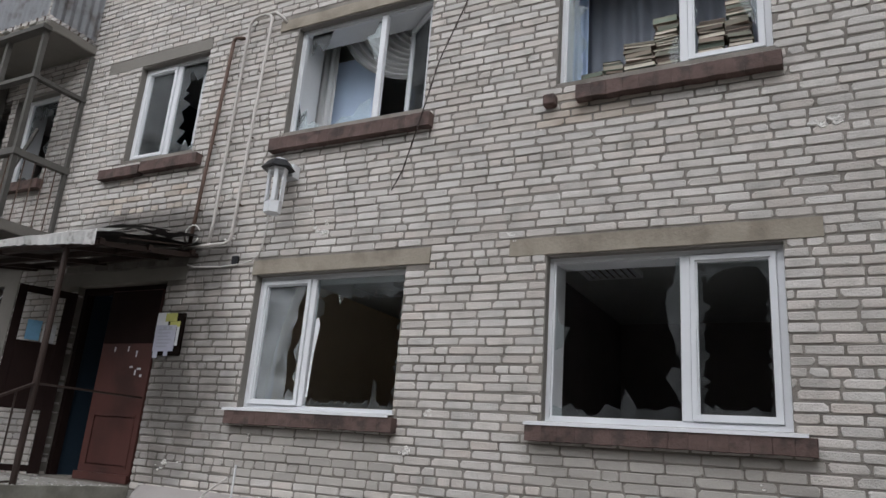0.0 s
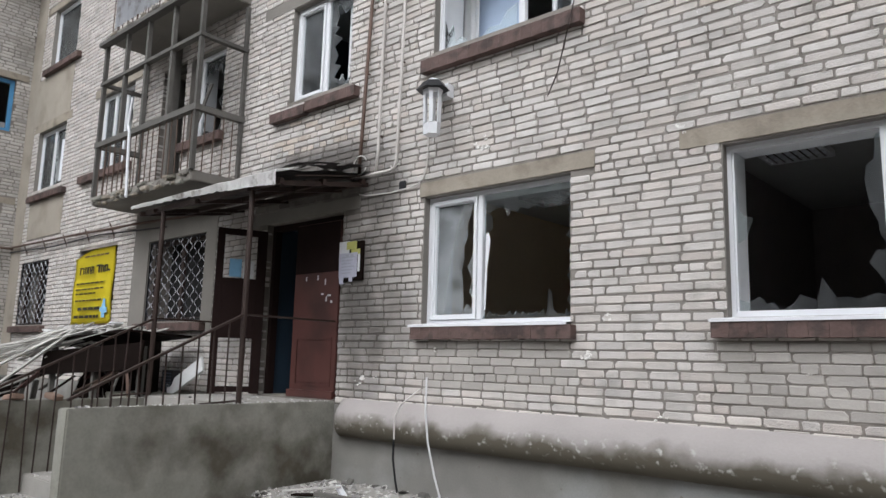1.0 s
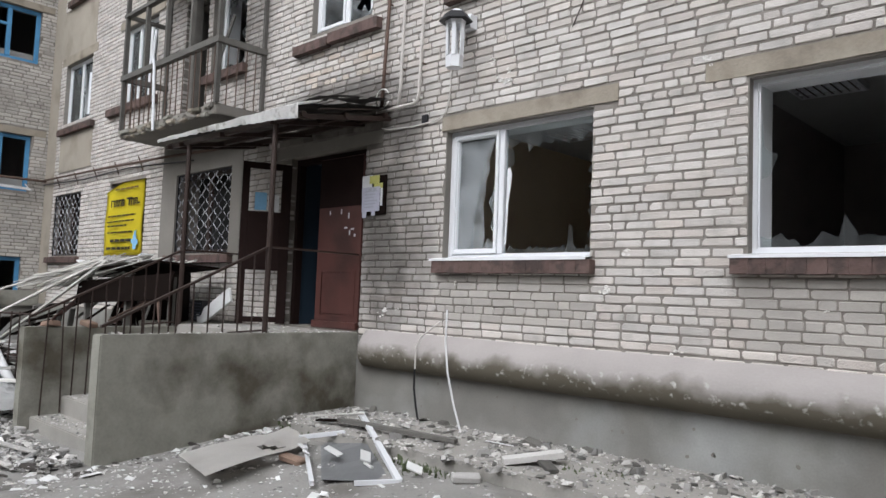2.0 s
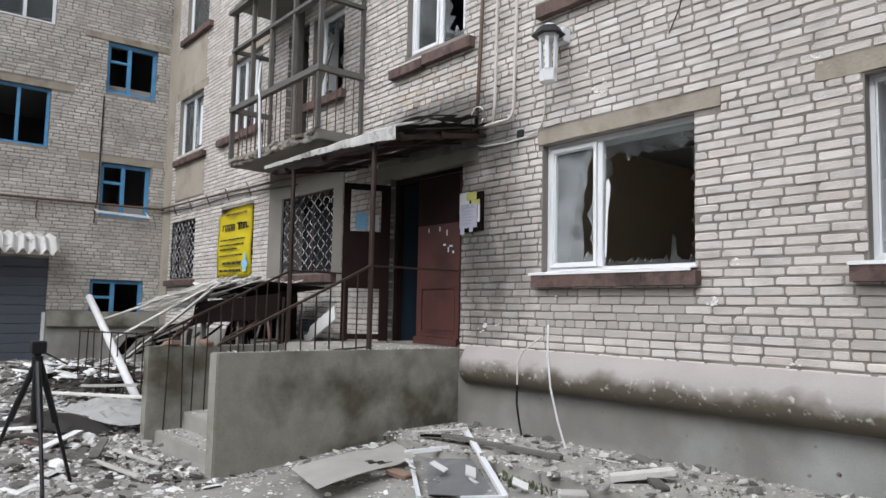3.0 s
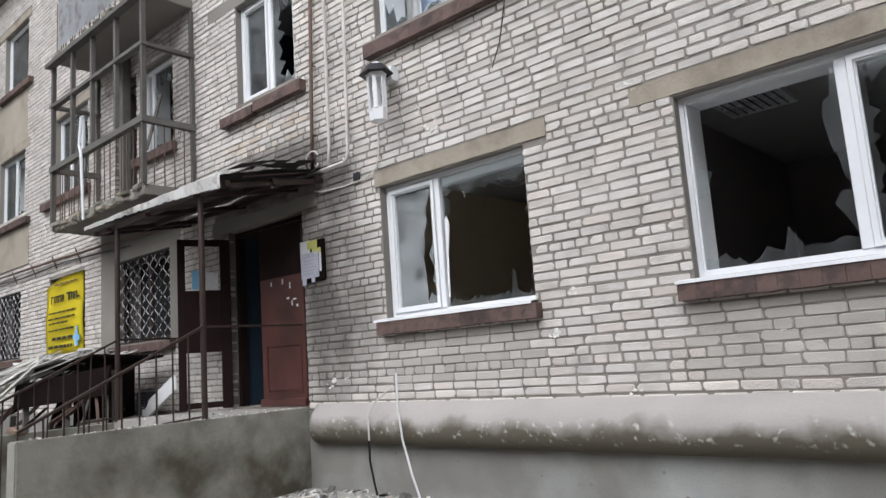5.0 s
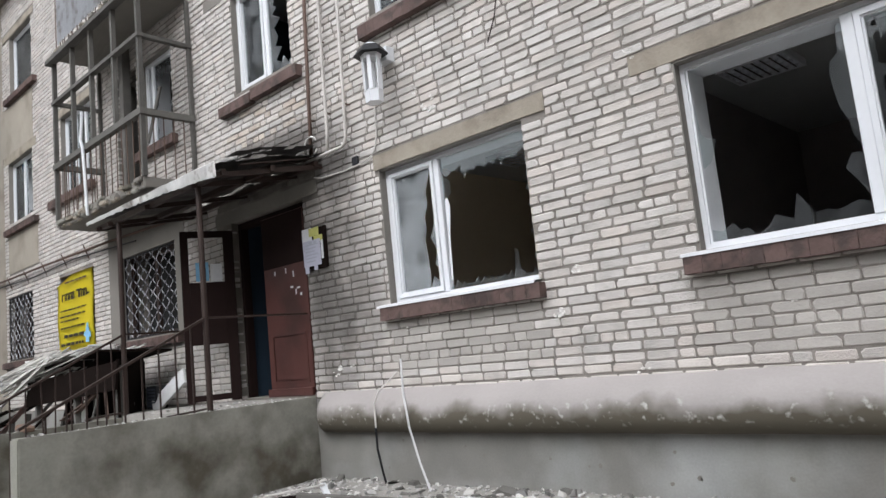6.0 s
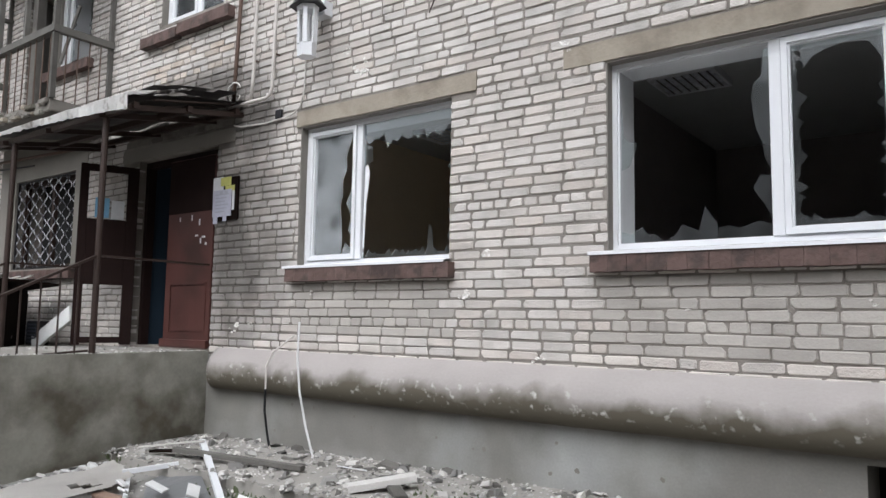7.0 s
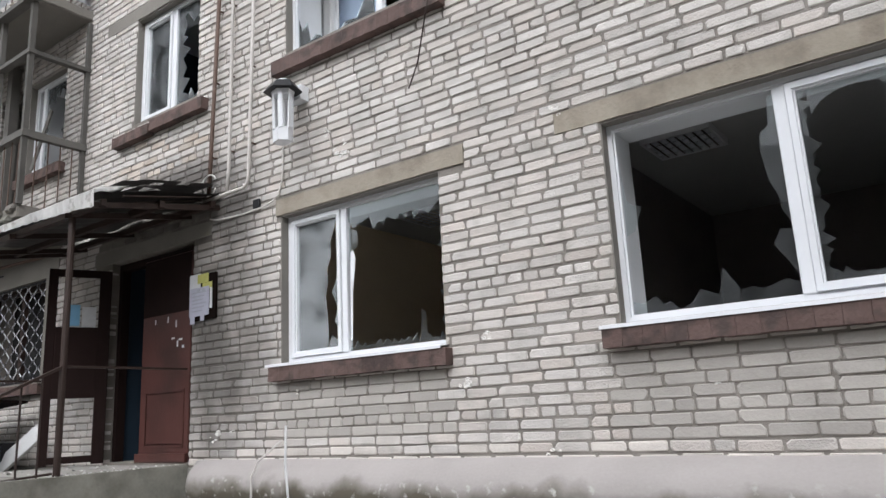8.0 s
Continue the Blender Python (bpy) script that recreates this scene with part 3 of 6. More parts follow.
# ---- windows ----
def shard(bm, poly, y=0.0, th=0.004):
    """A flat glass splinter from points in the x-z plane."""
    a = [bm.verts.new((x, y, z)) for x, z in poly]
    b = [bm.verts.new((x, y + th, z)) for x, z in poly]
    bm.faces.new(a)
    bm.faces.new(b[::-1])
    for i in range(len(a)):
        bm.faces.new((a[i], b[i], b[(i + 1) % len(a)], a[(i + 1) % len(a)]))


def jagged(pane, parent, rng, depth=(0.1, 0.1, 0.1, 0.1), y=0.03, full=False):
    """What is left of a broken pane: toothed strips along left, right, bottom, top of (x0, x1, z0, z1)."""
    x0, x1, z0, z1 = pane
    made = []
    if full:
        bm = fresh()
        shard(bm, [(x0, z0), (x1, z0), (x1, z1), (x0, z1)], y)
        made.append(part("glass", bm, GLASS, parent, "clear window glass"))
    elif depth and isinstance(depth[0], list):
        w, h = x1 - x0, z1 - z0
        for i, poly in enumerate(depth):
            bm = fresh()
            shard(bm, [(x0 + u * w, z0 + v * h) for u, v in poly], y + 0.002 * i)
            made.append(part("glass_shard", bm, GLASS, parent, "jagged broken glass"))
    else:
        w, h = x1 - x0, z1 - z0
        for side, d in enumerate(depth):
            if d <= 0:
                continue
            length = h if side < 2 else w
            pos, pts, high = 0.0, [], False
            while pos < length:
                high = rng.random() < (0.25 if high else 0.55)
                pts.append((pos, d * (rng.uniform(0.7, 1.7) if high else rng.uniform(0.15, 0.75))))
                pos += rng.uniform(0.015, 0.06) if rng.random() < 0.5 else rng.uniform(0.06, 0.17)
            pts.append((length, d * 0.6))
            k = 0
            while k < len(pts) - 1:
                step = rng.randint(3, 6)
                run = pts[k:k + step + 1]
                k += step
                if len(run) < 2:
                    break
                poly = [(run[0][0], 0.0), (run[-1][0], 0.0)] + run[::-1]
                if side == 0:
                    poly = [(x0 + b, z0 + a) for a, b in poly]
                elif side == 1:
                    poly = [(x1 - b, z0 + a) for a, b in poly]
                elif side == 2:
                    poly = [(x0 + a, z0 + b) for a, b in poly]
                else:
                    poly = [(x0 + a, z1 - b) for a, b in poly]
                bm = fresh()
                shard(bm, poly, y + 0.002 * (side + 1))
                made.append(part("glass_shard", bm, GLASS, parent, "jagged broken glass"))
    for o in made:
        o.visible_shadow = False


def ring(bm, x0, x1, z0, z1, w, y0, y1):
    """A mitred rectangular frame with a stepped inner lip."""
    for a, b, c, d, ya, yb in ((0, w * 0.72, 0, 0, y0, y1), (w * 0.72, w, 0, 0, y0 + 0.016, y1 - 0.01)):
        o = [(x0 + a, z0 + a), (x1 - a, z0 + a), (x1 - a, z1 - a), (x0 + a, z1 - a)]
        i = [(x0 + b, z0 + b), (x1 - b, z0 + b), (x1 - b, z1 - b), (x0 + b, z1 - b)]
        of, inf = [bm.verts.new((p[0], ya, p[1])) for p in o], [bm.verts.new((p[0], ya, p[1])) for p in i]
        ob_, inb = [bm.verts.new((p[0], yb, p[1])) for p in o], [bm.verts.new((p[0], yb, p[1])) for p in i]
        for k in range(4):
            m = (k + 1) % 4
            bm.faces.new((of[k], of[m], inf[m], inf[k]))
            bm.faces.new((ob_[k], inb[k], inb[m], ob_[m]))
            bm.faces.new((of[k], ob_[k], ob_[m], of[m]))
            bm.faces.new((inf[k], inf[m], inb[m], inb[k]))


count_windows = [0]


def window(op, mull, label, seed, y=0.085, material=PVC, fw=0.065, mw=0.07, sash=(), panes=(), drip=None, transom=None, open_sash=None, place=None, reveal=True):
    """A framed window in the opening op; mull: centres of the uprights; panes: broken depths for each light."""
    x0, x1, z0, z1 = op
    count_windows[0] += 1
    cx = (x0 + x1) / 2
    t = thing("window_%d" % count_windows[0], label, "window", (cx, y, z0), kind="structure")
    rng = random.Random(seed)
    a, b, h = x0 - cx + 0.005, x1 - cx - 0.005, z1 - z0 - 0.004
    bm = fresh()
    ring(bm, a, b, 0.0, h, fw, 0, 0.07)
    part("window_frame", bm, material, t)
    cuts = [a + fw] + [m - cx for m in mull] + [b - fw]
    for m in mull:
        bm = boxes((m - cx - mw / 2, m - cx + mw / 2, 0.004, 0.066, fw * 0.9, h - fw * 0.9))
        soften(bm, 0.006)
        part("mullion", bm, material, t)
    for k in range(len(cuts) - 1):
        l = cuts[k] + (mw / 2 if k else 0)
        r = cuts[k + 1] - (mw / 2 if k < len(cuts) - 2 else 0)
        lo, hi = fw, h - fw
        if open_sash is not None and k == open_sash:
            holder = part("open_sash", fresh(), material, t)
            bm = fresh()
            ring(bm, -(r - l), 0, lo, hi, 0.06, -0.02, 0.03)
            s = part("sash_frame", bm, material, holder)
            holder.matrix_local = Matrix.Translation((r, 0.05, 0)) @ Matrix.Rotation(radians(-36), 4, "Z")
            g = fresh()
            shard(g, [(-(r - l) + 0.05, lo + 0.05), (-0.05, lo + 0.05), (-0.05, hi - 0.05), (-(r - l) + 0.05, hi - 0.05)], 0.0)
            o = part("glass", g, GLASS, holder)
            o.visible_shadow = False
            continue
        if k in sash:
            bm = fresh()
            ring(bm, l + 0.002, r - 0.002, lo + 0.002, hi - 0.002, 0.050, -0.012, 0.045)
            part("sash", bm, material, t)
            l, r, lo, hi = l + 0.044, r - 0.044, lo + 0.044, hi - 0.044
        if transom and k in transom:
            zt = lo + (hi - lo) * transom[k]
            bm = boxes((l, r, 0.0, 0.06, zt - 0.03, zt + 0.03))
            part("transom", soften(bm, 0.005), material, t)
        if k < len(panes) and panes[k] is not None:
            jagged((l, r, lo, hi), t, rng, full=panes[k] == "full", depth=panes[k] if panes[k] != "full" else (), y=0.03)
    if drip:
        d0, d1 = drip[0] - cx, drip[1] - cx
        zz = drip[2] - z0
        prof = [(0.03, 0.028), (-0.10 - y, 0.0), (-0.105 - y, -0.022), (-0.100 - y, -0.022), (-0.096 - y, -0.004), (0.03, 0.022)]
        bm = fresh()
        e0, e1 = [bm.verts.new((d0, p, zz + q)) for p, q in prof], [bm.verts.new((d1, p, zz + q)) for p, q in prof]
        for i in range(len(prof)):
            bm.faces.new((e0[i], e0[(i + 1) % 6], e1[(i + 1) % 6], e1[i]))
        bm.faces.new(e0)
        bm.faces.new(e1[::-1])
        part("drip_sill", bm, DRIP, t, "white metal drip sill")
    if reveal:
        lining = fresh()
        box(lining, x0 - cx - 0.002, x0 - cx + 0.008, -y + 0.004, 0.0, 0, h)
        box(lining, x0 - cx, x1 - cx, -y + 0.004, 0.0, h - 0.006, h + 0.002)
        part("reveal", lining, DARK_PLASTER, t, "rough grey cement reveal")
        inner = fresh()
        box(inner, x0 - cx - 0.002, x0 - cx + 0.012, 0.072, THICK - y + 0.01, 0, h)
        box(inner, x1 - cx - 0.012, x1 - cx + 0.002, 0.072, THICK - y + 0.01, 0, h)
        box(inner, x0 - cx, x1 - cx, 0.072, THICK - y + 0.01, h - 0.012, h + 0.002)
        box(inner, x0 - cx, x1 - cx, 0.072, THICK - y + 0.10, -0.004, 0.02)
        part("inner_reveal", inner, INNER_WHITE, t, "whitewashed inner reveal and board")
    if place:
        t.matrix_world = place
    return t


W1_LEFT = [[(0, 0), (0.70, 0), (0.72, 0.1), (0.70, 0.26), (0.66, 0.40), (0.72, 0.5), (0.70, 0.60), (0.80, 0.70), (0.78, 0.80), (0.96, 1), (0, 1)],
           [(1, 0.12), (0.86, 0.2), (0.94, 0.3), (0.8, 0.42), (0.9, 0.5), (1, 0.62)],
           [(0.71, 0), (1, 0), (1, 0.09), (0.9, 0.06), (0.8, 0.10), (0.73, 0.05)]]
W2_LEFT = [[(1, 0.34), (0.96, 0.40), (0.95, 0.48), (0.91, 0.56), (0.885, 0.72), (0.90, 0.80), (0.95, 0.83), (0.965, 0.97), (1, 0.98)],
           [(1, 0.08), (0.955, 0.16), (0.885, 0.25), (0.93, 0.32), (1, 0.31)],
           [(0, 0), (0.30, 0), (0.24, 0.05), (0.2, 0.035), (0.15, 0.085), (0.07, 0.05), (0, 0.07)],
           [(0.305, 0), (0.66, 0), (0.66, 0.075), (0.58, 0.18), (0.54, 0.05), (0.43, 0.09), (0.38, 0.03)],
           [(0.665, 0), (1, 0), (1, 0.06), (0.92, 0.085), (0.8, 0.05), (0.74, 0.07), (0.67, 0.06)],
           [(0, 0.42), (0.06, 0.44), (0.11, 0.54), (0.12, 0.57), (0.06, 0.58), (0.02, 0.62), (0, 0.80)]]


def teeth(seed, side, lo, hi, step, a=0.0, b=1.0):
    """One ragged strip of glass left along a side of a unit pane, from a to b along it, lo to hi deep."""
    g = random.Random(seed)
    rim, u, k = [], a, 0
    while u < b:
        rim.append((u, g.uniform(lo, hi) if k % 2 else lo * g.uniform(0.6, 1.3)))
        u += step * g.uniform(0.4, 1.6)
        k += 1
    rim.append((b, lo))
    poly = [(a, 0.0)] + rim + [(b, 0.0)]
    return [{"bottom": (u, d), "top": (u, 1 - d), "left": (d, u), "right": (1 - d, u)}[side] for u, d in poly]


W1_RIGHT = [teeth(3, "top", 0.125, 0.20, 0.06), teeth(4, "bottom", 0.02, 0.07, 0.04, 0, 0.72), teeth(8, "bottom", 0.025, 0.06, 0.03, 0.84),
            [(0.72, 0), (0.84, 0), (0.84, 0.04), (0.80, 0.06), (0.79, 0.19), (0.755, 0.21), (0.745, 0.07)], teeth(5, "right", 0.015, 0.06, 0.035, 0.08, 0.82),
            [(0, 0.62), (0.03, 0.62), (0.06, 0.70), (0.10, 0.72), (0.09, 0.82), (0, 0.86)]]
W2_RIGHT = [teeth(13, "left", 0.07, 0.19, 0.035), teeth(14, "right", 0.03, 0.11, 0.04), teeth(15, "bottom", 0.03, 0.08, 0.08, 0.1, 0.95),
            [(0.1, 1), (0.97, 1), (0.97, 0.84), (0.90, 0.90), (0.83, 0.95), (0.6, 0.965), (0.4, 0.95), (0.25, 0.92), (0.14, 0.86)]]
W3_RIGHT = [teeth(33, "left", 0.20, 0.50, 0.07), teeth(34, "right", 0.05, 0.22, 0.06), teeth(35, "bottom", 0.04, 0.22, 0.12), [(0.2, 1), (0.95, 1), (0.85, 0.86), (0.55, 0.80), (0.4, 0.88)]]
W4_LEFT = [[(0, 0), (0.34, 0), (0.30, 0.05), (0.22, 0.08), (0.16, 0.05), (0.12, 0.22), (0.05, 0.16), (0, 0.30)], [(0.5, 0), (0.96, 0), (0.96, 0.20), (0.82, 0.16), (0.74, 0.06), (0.6, 0.07)],
           [(0.06, 1), (0.34, 1), (0.30, 0.86), (0.22, 0.80), (0.16, 0.90), (0.08, 0.78)], [(1, 0.62), (0.94, 0.58), (0.90, 0.70), (0.80, 0.84), (0.90, 0.86), (0.95, 0.97), (1, 0.98)]]
W5_LEFT = [teeth(53, "left", 0.10, 0.22, 0.08), [(0.0, 1), (0.20, 1), (0.15, 0.8), (0.06, 0.74), (0, 0.7)], [(1, 0), (0.93, 0.0), (0.90, 0.1), (0.94, 0.2), (1, 0.24)]]
W5_RIGHT = [[(1, 0.12), (0.80, 0.30), (0.68, 0.44), (0.78, 0.56), (0.72, 0.72), (0.86, 0.9), (1, 1)], teeth(55, "left", 0.02, 0.09, 0.06)]
window(W1, [-4.91], "white plastic window with shattered panes beside the entrance", 11, panes=(W1_LEFT, W1_RIGHT), sash=(0,), drip=(-5.69, -3.80, 1.965), mw=0.062, fw=0.052)
for o in [c for c in bpy.data.objects["window_1"].children if c.name.startswith("glass_shard")][:3]:
    o.data.materials[0] = FILM_GLASS
strip = part("torn_film", fresh(), PVC, bpy.data.objects["window_1"], "torn strip of white film hanging by the upright")
bm = bmesh.new()
shard(bm, [(-0.145, 0.14), (-0.125, 0.14), (-0.11, 0.55), (-0.085, 0.72), (-0.075, 0.82), (-0.10, 0.90), (-0.13, 0.88), (-0.135, 0.6)], 0.012, 0.003)
bm.to_mesh(strip.data)
bm.free()
window(W2, [-1.385], "wide white plastic window with shattered panes and a dark room behind", 23, panes=(W2_LEFT, W2_RIGHT), sash=(1,), drip=(-2.57, -0.60, 1.965), mw=0.075, fw=0.052)
window(W3, [-7.48], "white plastic window with one pane smashed out", 31, panes=("full", W3_RIGHT), sash=(0,), fw=0.05)
part("inner_post", soften(boxes((0.26, 0.32, 0.17, 0.22, 0.03, 1.22)), 0.005), PVC, bpy.data.objects["window_3"], "white inner sash post behind the smashed pane")
window(W4, [-4.43], "white plastic window with broken glass and a swagged curtain", 47, panes=(W4_LEFT, None), open_sash=1, fw=0.05)
window(W5, [-1.36], "white plastic window with broken glass and stacked books behind", 53, panes=(W5_LEFT, W5_RIGHT), sash=(1,), fw=0.052)
window(F2, [-16.30], "white plastic window with pale curtains", 61, panes=("full", (0.1, 0.1, 0.1, 0.1)))
window(F3, [], "white plastic window with a pale blind", 67, panes=("full",))
window(BW, [-13.55, -13.1], "white plastic window beside the balcony", 71, panes=("full", "full", (0.1, 0.1, 0.1, 0.1)))
window(BN, [-10.50], "white framed balcony window with its panes gone", 73, panes=(None, (0.05, 0.14, 0.05, 0.2)))

WING_AT = Matrix(((0, -1, 0, XL), (1, 0, 0, 0), (0, 0, 1, 0), (0, 0, 0, 1)))


def wing_window(op, mull, label, seed, **kw):
    t = window(op, mull, label, seed, reveal=False, **kw)
    t.matrix_world = WING_AT @ Matrix.Translation(((op[0] + op[1]) / 2, 0.085, op[2]))
    return t


for k, h in enumerate(wing_holes[:3]):
    wing_window(h, [h[0] + 0.50], "blue painted wooden stairwell window with missing panes", 80 + k, material=BLUE_WOOD, fw=0.08, mw=0.09, transom={0: 0.66})
wing_window(wing_holes[3], [-3.1], "dark wooden window with missing panes", 91, material=BLUE_WOOD, fw=0.06)
wing_window(wing_holes[4], [-3.1], "pale framed window with clouded glass", 93, material=PVC, panes=("full", "full"))


def wing_thing(ob):
    ob.matrix_world = WING_AT @ ob.matrix_world
    return ob


for x0, x1, z0 in ((-1.52, -0.20, 6.22), (-1.52, -0.22, 3.40), (-4.05, -2.38, 4.76), (-4.05, -2.38, 7.48)):
    wing_thing(brick_sill(x0, x1, z0, z0 + 0.12))
for x0, x1, z0 in ((-1.9, -0.05, 7.55), (-1.9, -0.05, 4.75), (-4.2, -2.05, 6.19)):
    wing_thing(lintel(x0, x1, z0, z0 + 0.14))


# ---- porch ----
def worn_block(x0, x1, y0, y1, z0, z1, cuts=6, amp=0.006):
    bm = boxes((x0, x1, y0, y1, z0, z1))
    bmesh.ops.bevel(bm, geom=bm.edges[:], offset=0.012, segments=2, affect="EDGES")
    bmesh.ops.subdivide_edges(bm, edges=[e for e in bm.edges if e.calc_length() > 0.3], cuts=cuts, use_grid_fill=True)
    for v in bm.verts:
        v.co += amp * Vector((noise.noise(v.co * 3), noise.noise(v.co * 3 + Vector((9, 0, 0))), noise.noise(v.co * 4 + Vector((0, 9, 0)))))
    return bm


porch = thing("porch", "cement-rendered entrance porch with side walls, landing and steps", "porch", (-7.9, -1.4, 0))
PO = Vector((-7.9, -1.4, 0))


def porch_part(name, bm, m, label="", smooth=False):
    bm.transform(Matrix.Translation(-PO))
    return part(name, bm, m, porch, label, smooth)


porch_part("side_wall", worn_block(-7.04, -6.86, -2.90, -0.02, -0.25, 1.135), PORCH, "stained cement side wall")
porch_part("side_wall", worn_block(-9.08, -8.90, -2.88, -0.02, -0.25, 1.09), PORCH, "stained cement side wall")
porch_part("landing", worn_block(-8.91, -7.03, -1.22, -0.005, -0.2, 1.125), LANDING, "dusty concrete landing")
for i in range(6):
    y1 = -1.24 - 0.305 * i
    if i:
        porch_part("step", worn_block(-8.91, -7.03, y1 - 0.005, y1 + 0.35, -0.2, 1.125 - 0.195 * i, cuts=3), LANDING, "chipped concrete step")

# canopy posts and rails belong to the railing
railing = thing("porch_railing", "brown painted steel railing on both sides of the porch steps", "railing", (-7.9, -1.4, 1.13))


def rail_part(name, bm, label=""):
    bm.transform(Matrix.Translation((7.9, 1.4, -1.13)))
    return part(name, bm, STEEL, railing, label)


for x, top in ((-6.96, 1.13), (-8.85, 1.12)):
    bm = fresh()
    rod(bm, (x, -1.20, top - 0.02), (x, -1.20, 3.36), 0.03, 10)
    rail_part("post", bm)
    bm = fresh()
    plank(bm, (x, -1.20, 2.03), (x, -2.86, 1.20), 0.045, 0.022)
    rail_part("handrail", bm)
    bm = fresh()
    plank(bm, (x, -1.20, 2.03), (x, 0.0, 2.03), 0.035, 0.02)
    rail_part("handrail", bm)
    if x > -8:
        n = 10
    else:
        n = 11
    for i in range(1, n):
        f = i / n
        y = -1.20 - 1.62 * f
        low = top if x > -8 else 1.125 - 0.195 * min(5, int((-1.24 - y) / 0.305) + 1)
        bm = fresh()
        lean = 0.0 if x > -8 else 0.03 * math.sin(i * 2.3)
        off = 0.0
        rod(bm, (x + off, y + lean, low), (x + off * 0.3, y, 2.02 - 0.81 * f), 0.009, 6)
        rail_part("baluster", bm)
    bm = fresh()
    rod(bm, (x, -1.24, top + 0.03), (x, -1.65, top + 0.005), 0.010, 6)
    rail_part("foot_bar", bm)

# canopy
canopy = thing("entrance_canopy", "battered sheet-metal canopy over the entrance, dark underneath", "canopy", (-7.9, -0.65, 3.4))
CO = Vector((7.9, 0.65, -3.4))


def canopy_part(name, bm, m, label="", smooth=False):
    bm.transform(Matrix.Translation(CO))
    return part(name, bm, m, canopy, label, smooth)


def bent_sheet(x0, x1, y0, y1, z0, z1, nx, ny, amp, seed, th=0.004, rip=0.0):
    """A thin sheet from (y0, z0) at the wall to (y1, z1) in front, dented and torn."""
    bm = fresh()
    rng = random.Random(seed)
    g = []
    for i in range(nx + 1):
        row = []
        for j in range(ny + 1):
            f = j / ny
            x, y = x0 + (x1 - x0) * i / nx, y0 + (y1 - y0) * f
            z = z0 + (z1 - z0) * f + amp * noise.noise((x * 2.2, y * 2.2, seed)) + 0.4 * amp * noise.noise((x * 8, y * 3, seed))
            if i in (0, nx) or j in (0, ny):
                x += rng.uniform(-0.02, 0.02)
            row.append(bm.verts.new((x, y, z)))
        g.append(row)
    for i in range(nx):
        for j in range(ny):
            if rip and rng.random() < rip:
                continue
            bm.faces.new((g[i][j], g[i + 1][j], g[i + 1][j + 1], g[i][j + 1]))
    loose = [v for v in bm.verts if not v.link_faces]
    for v in loose:
        bm.verts.remove(v)
    bmesh.ops.solidify(bm, geom=bm.faces[:], thickness=th)
    return bm


canopy_part("roof_sheet", bent_sheet(-9.42, -6.42, -0.02, -1.26, 3.70, 3.46, 30, 12, 0.035, 3), DARK_TIN, "dark dented roof sheet")
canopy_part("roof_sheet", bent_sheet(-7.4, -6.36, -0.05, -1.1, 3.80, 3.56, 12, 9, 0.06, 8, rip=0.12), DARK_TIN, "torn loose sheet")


def fascia():
    """Pale sheet folded over the front edge: a shallow apron that dips and is bent up at its far end."""
    bm = fresh()
    n = 90
    rows = []
    for i in range(n + 1):
        f = i / n
        x = -9.45 + 3.08 * f
        dent = 0.018 * noise.noise((x * 3, 0, 4)) + 0.012 * noise.noise((x * 13, 0, 4))
        drop = 0.05 + 0.11 * f ** 2 + 0.022 * noise.noise((x * 9, 2, 4)) + 0.012 * noise.noise((x * 31, 2, 4))
        rows.append([bm.verts.new(p) for p in ((x, -1.02, 3.545 + dent), (x, -1.24, 3.485 + dent), (x, -1.325 + dent, 3.455 + dent), (x, -1.335 + dent, 3.445 + dent), (x, -1.325 + dent * 2, 3.46 - drop + dent), (x, -1.318 + dent * 2, 3.46 - drop + dent))])
    for a, b in zip(rows, rows[1:]):
        for k in range(5):
            bm.faces.new((a[k], b[k], b[k + 1], a[k + 1]))
    bmesh.ops.solidify(bm, geom=bm.faces[:], thickness=0.003)
    return bm


canopy_part("fascia", fascia(), TIN, "pale sheet folded over the front edge")
for y, z in ((-1.2, 3.37), (-0.65, 3.47), (-0.1, 3.58)):
    canopy_part("purlin", boxes((-9.4, -6.45, y - 0.025, y + 0.025, z - 0.03, z + 0.03)), STEEL)
for x in (-9.3, -8.98, -8.0, -6.96, -6.5):
    bm = fresh()
    plank(bm, (x, -0.0, 3.57), (x, -1.28, 3.34), 0.04, 0.05)
    canopy_part("rafter", bm, STEEL)
for k in range(9):
    bm = fresh()
    x = -7.35 + 0.11 * k
    plank(bm, (x, -0.1 - 0.05 * (k % 3), 3.63), (x + 0.05, -1.05 + 0.06 * (k % 4), 3.45), 0.035, 0.012)
    canopy_part("batten", bm, OLD_WOOD if k % 3 == 0 else STEEL)

# ---- entrance door ----
door_frame = thing("door_1", "open red-brown double entrance door with glazed panels", "door", (-7.65, 0.1, 1.15), kind="structure")
bm = fresh()
box(bm, -0.75, -0.69, 0, 0.1, 0, 2.15)
box(bm, 0.69, 0.755, 0, 0.1, 0, 2.15)
box(bm, -0.69, 0.69, 0, 0.1, 2.08, 2.15)
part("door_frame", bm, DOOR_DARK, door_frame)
# lining added to the doorway; its deep blue holds the hall's gloom
part("jamb_lining", boxes((-0.752, -0.742, 0.101, 0.40, 0, 2.15), (0.742, 0.752, 0.101, 0.40, 0, 2.15), (-0.742, 0.742, 0.101, 0.40, 2.14, 2.158)), BLUE_ROOM, door_frame, "added door lining with the dim hall's darkness in its blue")
